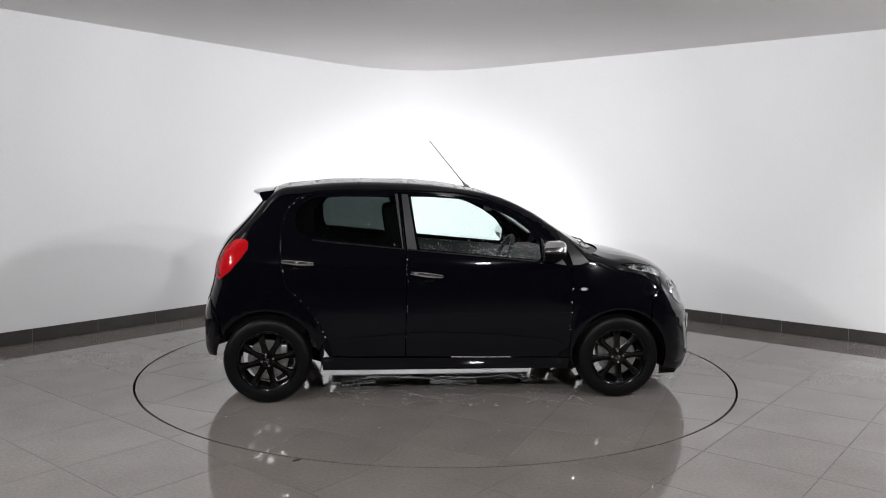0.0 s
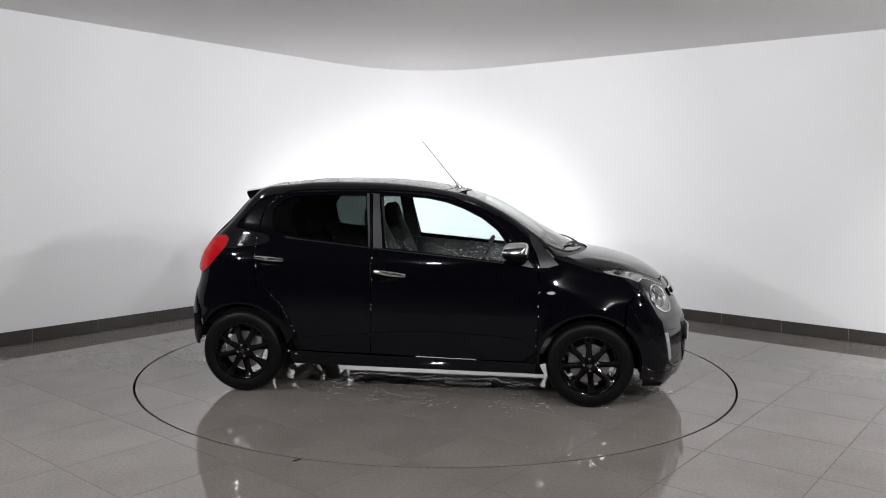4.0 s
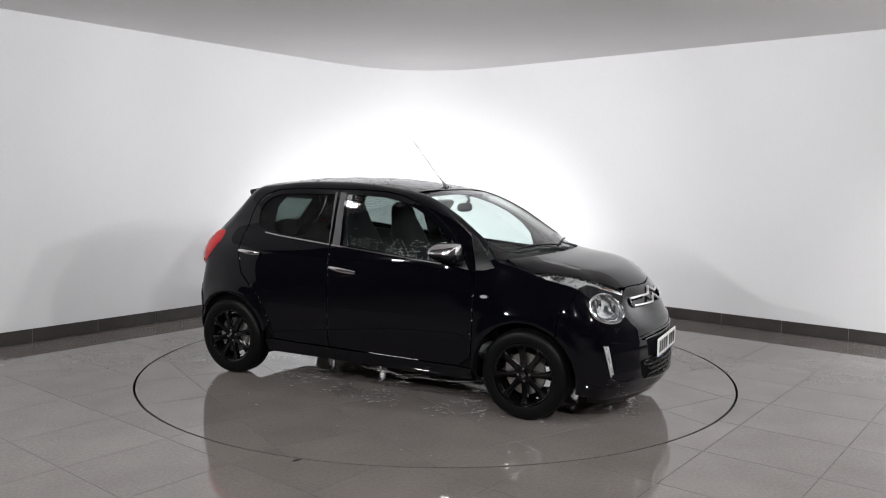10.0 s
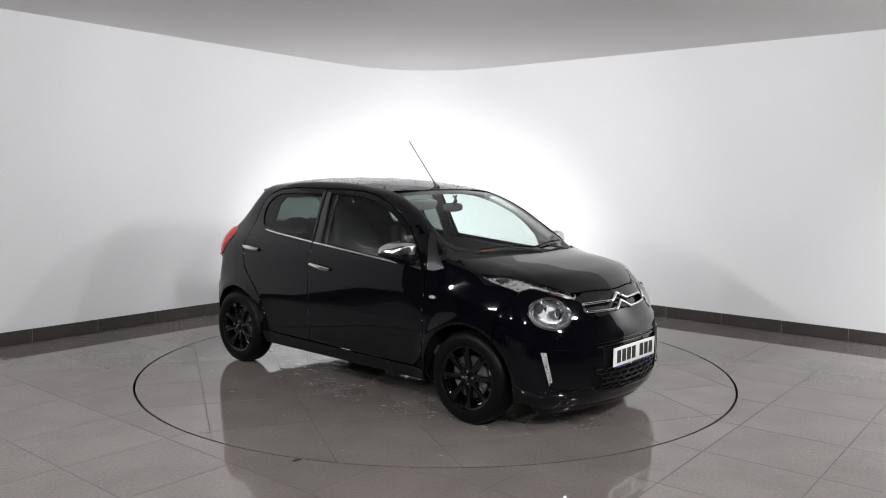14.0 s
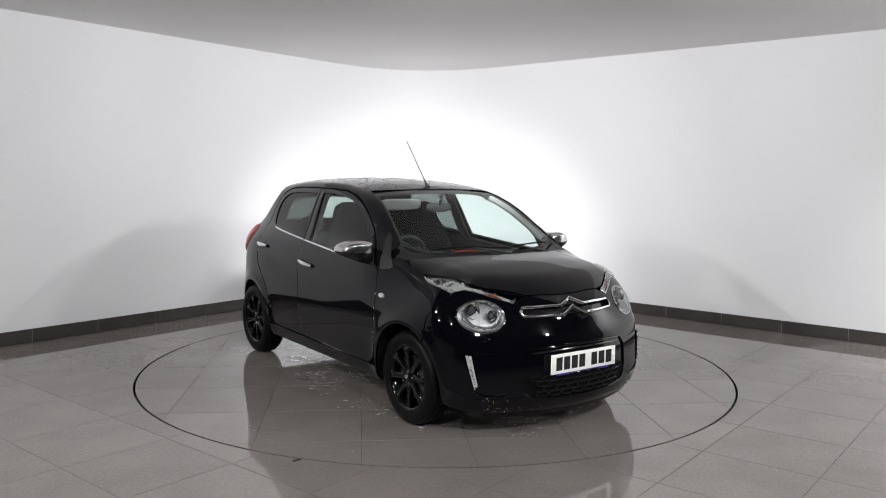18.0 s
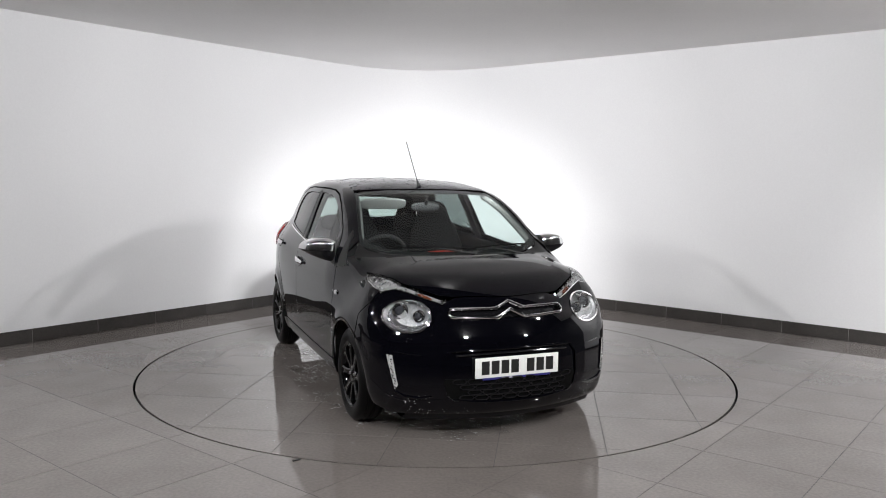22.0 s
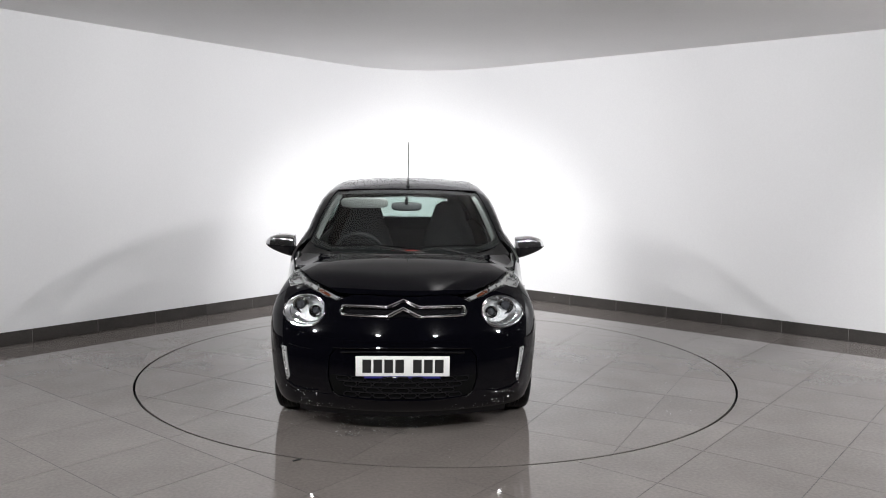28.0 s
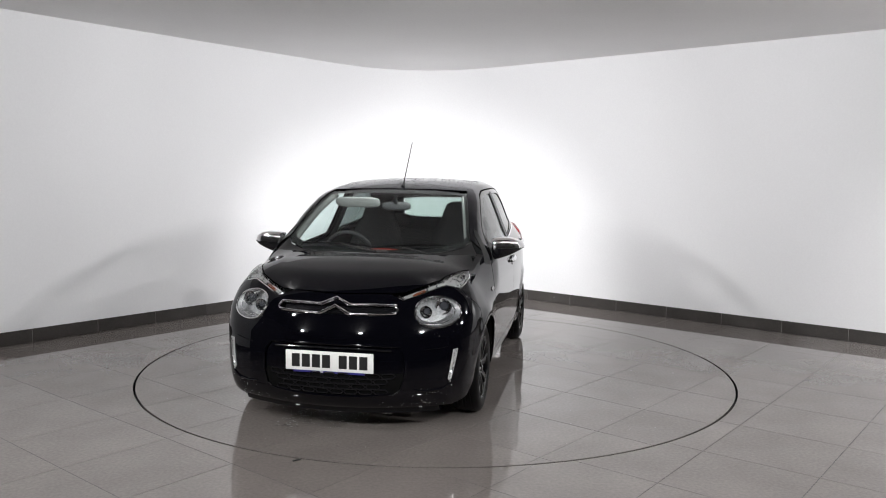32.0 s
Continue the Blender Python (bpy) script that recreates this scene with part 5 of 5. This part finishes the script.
def wheel(name, at, flip):
    """Outer face towards -y before it is flipped."""
    m = CAR_AT @ Matrix.Translation(at) @ (Matrix.Rotation(math.pi, 4, "Z") if flip else Matrix.Identity(4)) @ Matrix.Rotation(radians(random.uniform(0, 45)), 4, "Y")
    bm = bmesh.new()
    lathe(bm, [(.196, -.080), (.199, -.076), (.197, -.070), (.186, -.066), (.180, -.03), (.178, .05), (.186, .07), (.199, .075), (.199, .078), (.170, .055), (.168, -.03), (.176, -.064), (.188, -.078)], 64, closed=True)
    rim = part(name, bm, ALLOY, car, "gloss black alloy wheel", at=m)
    if not WHEEL:
        t = bmesh.new()
        lathe(t, [(.194, -.074), (.200, -.082), (.222, -.087), (.245, -.086), (.262, -.080), (.273, -.071), (.279, -.058), (.283, -.045), (.2785, -.044), (.2785, -.038), (.2832, -.037), (.2835, -.014), (.279, -.013), (.279, -.006), (.2836, -.005), (.2836, .005), (.279, .006), (.279, .013), (.2835, .014), (.2832, .037), (.2785, .038), (.2785, .044), (.283, .045), (.279, .058), (.262, .080), (.23, .087), (.200, .080), (.194, .074)], 72, closed=True)
        WHEEL["tyre"] = t
        s = bmesh.new()
        # a spoke: waisted bar from hub to rim, hollowed along its middle
        prof = [(.036, .030, -.060), (.060, .021, -.066), (.10, .0175, -.071), (.145, .021, -.076), (.172, .028, -.078), (.184, .034, -.074)]
        prev = None
        for r, w, y in prof:
            ring = [s.verts.new(q) for q in ((-w, y + .030, r), (-w, y + .006, r), (-w * .7, y, r), (0, y + .004, r), (w * .7, y, r), (w, y + .006, r), (w, y + .030, r))]
            if prev:
                for k in range(7):
                    s.faces.new((prev[k], prev[(k + 1) % 7], ring[(k + 1) % 7], ring[k]))
            prev = ring
        bmesh.ops.recalc_face_normals(s, faces=s.faces[:])
        WHEEL["spoke"] = s
        h = bmesh.new()
        lathe(h, [(.0005, -.072), (.022, -.071), (.027, -.068), (.030, -.062), (.050, -.060), (.054, -.054), (.052, .0), (.0005, .0)], 32)
        WHEEL["hub"] = h
        c = bmesh.new()
        for dz in (-.010, .004):
            tube(c, [(-.013, -.0725, dz - .004), (0, -.0735, dz + .008), (.013, -.0725, dz - .004)], .0028, 6)
        WHEEL["emblem"] = c
        b = bmesh.new()
        lathe(b, [(.05, -.040), (.065, -.040), (.066, -.034), (.128, -.032), (.130, -.030), (.130, -.012), (.128, -.010), (.05, -.008)], 48, closed=True)
        WHEEL["disc"] = b
        n = bmesh.new()
        lathe(n, [(.0005, -.068), (.007, -.067), (.008, -.064), (.008, -.05), (.0005, -.05)], 6, "y", (.038, 0, 0))
        WHEEL["nut"] = n
    part("tyre", WHEEL["tyre"].copy(), RUBBER, rim, "black rubber tyre")
    for k in range(8):
        part("spoke", WHEEL["spoke"].copy(), ALLOY, rim, at=Matrix.Rotation(k * math.tau / 8, 4, "Y"))
    part("hub", WHEEL["hub"].copy(), ALLOY, rim)
    part("emblem", WHEEL["emblem"].copy(), CHROME, rim, "plain chrome double-chevron shape")
    part("brake_disc", WHEEL["disc"].copy(), STEEL, rim, "bare steel brake disc")
    for k in range(4):
        part("wheel_nut", WHEEL["nut"].copy(), STEEL, rim, at=Matrix.Rotation((k + .5) * math.tau / 4, 4, "Y"))
    return rim


WHEEL = {}
for ax in (0.0, 2.34):
    for side in (-1, 1):
        wheel("wheel", (ax, side * .705, R_TYRE), side > 0)
    cal = bmesh.new()
    box(cal, (ax - .135 if ax else ax + .06, -.74, .26), (ax - .07 if ax else ax + .125, -.665, .38), .012)
    pair("brake_caliper", cal, STEEL, label="pale steel brake caliper")
for k in list(WHEEL):
    WHEEL.pop(k).free()

TURN_AT_START, TURN_RATE, TURN_EASE = 5.843, -3.33797, -.00039


def motions():
    """The turntable turns with all that stands on it."""
    times = [i * .5 for i in range(int(SECONDS * 2) + 1)]
    rows = [(t, pose(0, 0, 0, rz=TURN_AT_START + TURN_RATE * t + TURN_EASE * t * t)) for t in times]
    for thing in TURNING:
        walk(thing, rows)


TURNING = [car, turntable]


# ---- rain on the car, puddles on the turntable ----


def drops(places, normals, sizes, squash=.5, longest=1.4):
    """Many small domes as one mesh."""
    verts, faces = [], []
    for p, n, r in zip(places, normals, sizes):
        p, n, r = Vector(p), Vector(n), float(r)
        u = n.orthogonal().normalized()
        w = n.cross(u)
        k = len(verts)
        el = random.uniform(1 / longest, longest)
        for ring, (rr, hh) in enumerate(((1.0, 0.0), (.75, .6))):
            for i in range(7):
                a = math.tau * i / 7
                verts.append(p + r * (rr * math.cos(a) * el * u + rr * math.sin(a) / el * w + hh * squash * n))
        verts.append(p + r * squash * n)
        for i in range(7):
            j = (i + 1) % 7
            faces += [(k + i, k + j, k + 7 + j, k + 7 + i), (k + 7 + i, k + 7 + j, k + 14)]
    return verts, faces


def rain(name, space, outline, count, lo, hi, parent, label, mirror=False, inset=0.0, bias=None):
    outline = np.array(outline, float)
    a, b = outline.min(0), outline.max(0)
    pts = np.random.uniform(a, b, (count * 3, 2))
    pts = pts[inside(outline, pts)]
    if bias is not None:
        pts = pts[np.random.random(len(pts)) < bias(pts)]
    pts = pts[:count]
    p = on_side(pts[:, 0], pts[:, 1], inset) if space == "side" else on_top(pts[:, 0], pts[:, 1], inset)
    n = normals_at(p)
    if mirror:
        p, n = p * (1, -1, 1), n * (1, -1, 1)
    sizes = lo + (hi - lo) * np.random.random(len(p)) ** 2.2
    v, f = drops(p, n, sizes)
    ob = raw(name, v, f, BEAD if space == "side" else DROP, parent, label, smooth=True, at=CAR_AT if parent is car else None)
    ob.visible_shadow = False
    return tagged(ob, kind="stuff")


rain("rain_drops", "top", roof_line, 2300, .0018, .0055, roof_panel, "clear rain drops on the roof")
for side in (0, 1):
    low_glass = lambda q: np.clip(1.15 - (q[:, 1] - .95) / .12, .004, 1)
    rain("rain_drops", "side", FRONT_GLASS, 1150, .0010, .0032, fg[side], "rain drops on the glass, glint put into a pale colour", bool(side), .006, low_glass)
    rain("rain_drops", "side", REAR_GLASS, 50, .0010, .0022, rg[side], "rain drops on the glass, glint put into a pale colour", bool(side), .006, lambda q: np.clip(1.2 - (q[:, 1] - 1.03) / .12, 0, 1))
    rain("rain_drops", "side", s_front([(-.70, .30), (-.45, .235), (-.40, .165), (-.62, .168)]), 14, .0016, .0032, bumper, "rain drops on the bumper, glint put into a pale colour", bool(side))
# single drops caught along the door seams
for line, count, door in (([(.085, 1.06), (.088, .95), (.13, .775), (.28, .62), (.39, .42)], 16, rear_door), ([(.899, .98), (.904, .73), (.899, .40)], 12, front_door), ([(2.006, .76), (2.001, .55), (1.988, .36)], 9, front_door), ([(.30, 1.364), (.19, 1.327), (.125, 1.27), (.10, 1.18)], 7, rear_door)):
    q = fine(line, 30)
    q = q[np.sort(np.random.choice(len(q), count, replace=False))] + np.random.normal(0, .003, (count, 2))
    p = on_side(np.array(s_side([tuple(k) for k in q]))[:, 0], q[:, 1], 0)
    n = normals_at(p)
    for side in (0, 1):
        v, f = drops(p * (1, 1 - 2 * side, 1), n * (1, 1 - 2 * side, 1), .0016 + .0028 * np.random.random(count) ** 2, .7)
        tagged(raw("seam_drops", v, f, BEAD, door[side], "water drops along the door's edge", smooth=True), kind="stuff")


def beads(pts, count, lo, hi, parent, mirror=True, loose=.004):
    """Drops that hang along a line on the nose, given in front view (y, z)."""
    q = fine(pts, 40)
    q = q[np.random.choice(len(q), count)] + np.random.normal(0, loose, (count, 2))
    p = np.array([tuple(v) for v in on_noses([tuple(k) for k in q])])
    n = normals_at(p)
    for sign in (1, -1) if mirror else (1,):
        v, f = drops(p * (1, sign, 1), n * (1, sign, 1), lo + (hi - lo) * np.random.random(count) ** 2, .7)
        tagged(raw("seam_drops", v, f, PAINT_BEAD, parent, "water drops caught on the bumper's edges", smooth=True), kind="stuff")


beads([(-.64, .27), (-.55, .255), (-.47, .27)], 14, .0022, .0050, bumper, loose=.008)
beads([(-.60, .20), (-.50, .185), (-.38, .18), (-.25, .178)], 24, .0020, .0048, bumper, loose=.010)
beads([(-.40, .27), (-.36, .243), (-.2, .236), (0, .235)], 16, .0018, .0040, bumper)
beads([(-.35, .688), (-.2, .684), (-.08, .684)], 14, .0016, .0034, bumper)
beads([(-.385, .515), (-.2, .525), (0, .527)], 8, .0018, .0034, bumper)
beads([(-.68, .60), (-.60, .62), (-.45, .61)], 9, .0020, .0042, bumper, loose=.02)
beads([(-.66, .32), (-.665, .30), (-.655, .28)], 9, .0020, .0036, bumper)
# drops along the lower edge of each mirror cap and under the door handles
cap_edge = random.Random(8).sample(cap_edge, min(9, len(cap_edge)))
for side in (1, -1):
    v, f = drops([(p.x, p.y * side, p.z) for p in cap_edge], [(1, 0, 0)] * len(cap_edge), [.0034] * len(cap_edge), .8)
    tagged(raw("seam_drops", v, f, PAINT_BEAD, mirrors[0 if side > 0 else 1], "row of drops under the mirror cap", smooth=True), kind="stuff")
for x0, z0, door in ((.20, .885, rear_door), (1.03, .805, front_door)):
    q = np.array([(x0, z0)]) + np.random.uniform((-.05, -.018), (.05, .012), (7, 2))
    p = on_side(np.array(s_side([tuple(k) for k in q]))[:, 0], q[:, 1], 0)
    n = normals_at(p)
    for side in (0, 1):
        v, f = drops(p * (1, 1 - 2 * side, 1), n * (1, 1 - 2 * side, 1), .002 + .0026 * np.random.random(7), .7)
        tagged(raw("seam_drops", v, f, PAINT_BEAD, door[side], "water drops under the door handle", smooth=True), kind="stuff")
rain("rain_drops", "top", bonnet, 60, .0012, .0025, hood, "fine rain drops on the bonnet")


OX, OY = -1.1994, -.2424


def cloud(shape2, cell, waves, seed):
    """Smooth noise on a grid, as the sum of several wavelengths."""
    rng = np.random.default_rng(seed)
    out = np.zeros(shape2)
    for length, amount in waves:
        n = [int(k * cell / length) + 4 for k in shape2]
        g = rng.standard_normal(n)
        u, v = np.arange(shape2[0]) * cell / length + .37, np.arange(shape2[1]) * cell / length + .61
        i, j = u.astype(int), v.astype(int)
        a, b = u - i, v - j
        a, b = (a * a * (3 - 2 * a))[:, None], (b * b * (3 - 2 * b))[None]
        out += amount * ((1 - a) * ((1 - b) * g[np.ix_(i, j)] + b * g[np.ix_(i, j + 1)]) + a * ((1 - b) * g[np.ix_(i + 1, j)] + b * g[np.ix_(i + 1, j + 1)]))
    return out


# rainwater that has run off the car: a thin ragged film with a rounded edge
CELL = .005
SPANS = ((.15, 3.05), (-1.05, .35))
gx, gy = np.arange(*SPANS[0], CELL), np.arange(*SPANS[1], CELL)
GX, GY = np.meshgrid(gx, gy, indexing="ij")
wet = cloud(GX.shape, CELL, ((.30, .20), (.14, .22), (.06, .20), (.028, .17), (.013, .12)), 21) - 1.05
WETTEST = [((.85, -.28), .40, .20, 1.5), ((1.55, -.30), .42, .19, 1.6), ((1.90, -.74), .28, .20, 1.2), ((1.10, -.76), .40, .20, 1.08), ((.45, -.62), .26, .20, 1.1), ((2.40, -.52), .24, .18, 1.1), ((2.76, -.20), .22, .30, 1.05), ((2.55, .15), .22, .16, .8)]
for (cx, cy), rx, ry, amount in WETTEST:
    wet += amount * np.exp(-((GX - cx) / rx) ** 2 - ((GY - cy) / ry) ** 2)
wet -= 3 * np.clip(np.maximum(np.maximum(SPANS[0][0] + .1 - GX, GX - SPANS[0][1] + .1), np.maximum(SPANS[1][0] + .1 - GY, GY - SPANS[1][1] + .1)) / .1, 0, 1)
level = np.where(wet > 0, .0048 * np.clip(wet / .30, 0, 1) ** .7, np.maximum(-.0012, wet * .02))
filled = wet > -.08
quad = filled[:-1, :-1] & filled[1:, :-1] & filled[:-1, 1:] & filled[1:, 1:] & ((wet[:-1, :-1] > 0) | (wet[1:, :-1] > 0) | (wet[:-1, 1:] > 0) | (wet[1:, 1:] > 0))
index = np.arange(GX.size).reshape(GX.shape)
fs = np.stack([index[:-1, :-1][quad], index[1:, :-1][quad], index[1:, 1:][quad], index[:-1, 1:][quad]], -1)
used, fs = np.unique(fs, return_inverse=True)
fs = fs.reshape(-1, 4)
vs = np.stack([GX.ravel()[used] + OX, GY.ravel()[used] + OY, level.ravel()[used]], -1)
film = raw("water_film", vs.tolist(), fs.tolist(), WATER, smooth=True)
film.visible_shadow = False
WET = [tagged(film, "thin ragged film of rainwater on the turntable tiles", "puddle", kind="stuff")]
rim = np.argwhere((wet > -.30) & (wet < -.05))
pts, sizes = [], []
for k in range(640):
    i, j = rim[random.randrange(len(rim))]
    pts.append((gx[i] + OX + random.uniform(-.04, .04), gy[j] + OY + random.uniform(-.04, .04), .0002))
    sizes.append(.0014 + .0060 * random.random() ** 3)
for k in range(160):
    a, d = random.uniform(0, math.tau), 2.15 * math.sqrt(random.random())
    pts.append((d * math.cos(a), d * math.sin(a), .0002))
    sizes.append(.0015 + .003 * random.random() ** 3)
v, f = drops(pts, [(0, 0, 1)] * len(pts), sizes, .4, 3.2)
WET.append(tagged(raw("water_drops", v, f, FLOOR_BEAD, smooth=True), "scattered water drops on the turntable tiles", "water", kind="stuff"))
TURNING += WET

# a small black stop at the edge of the turntable
stop = bmesh.new()
box(stop, (-.022, -.006, 0), (.022, .006, .006), .002, Matrix.Translation((-.711, -2.162, 0)) @ Matrix.Rotation(radians(40), 4, "Z"))
tagged(part("floor_stop", stop, SATIN), "small black stop at the turntable's rim", "stop")



motions()
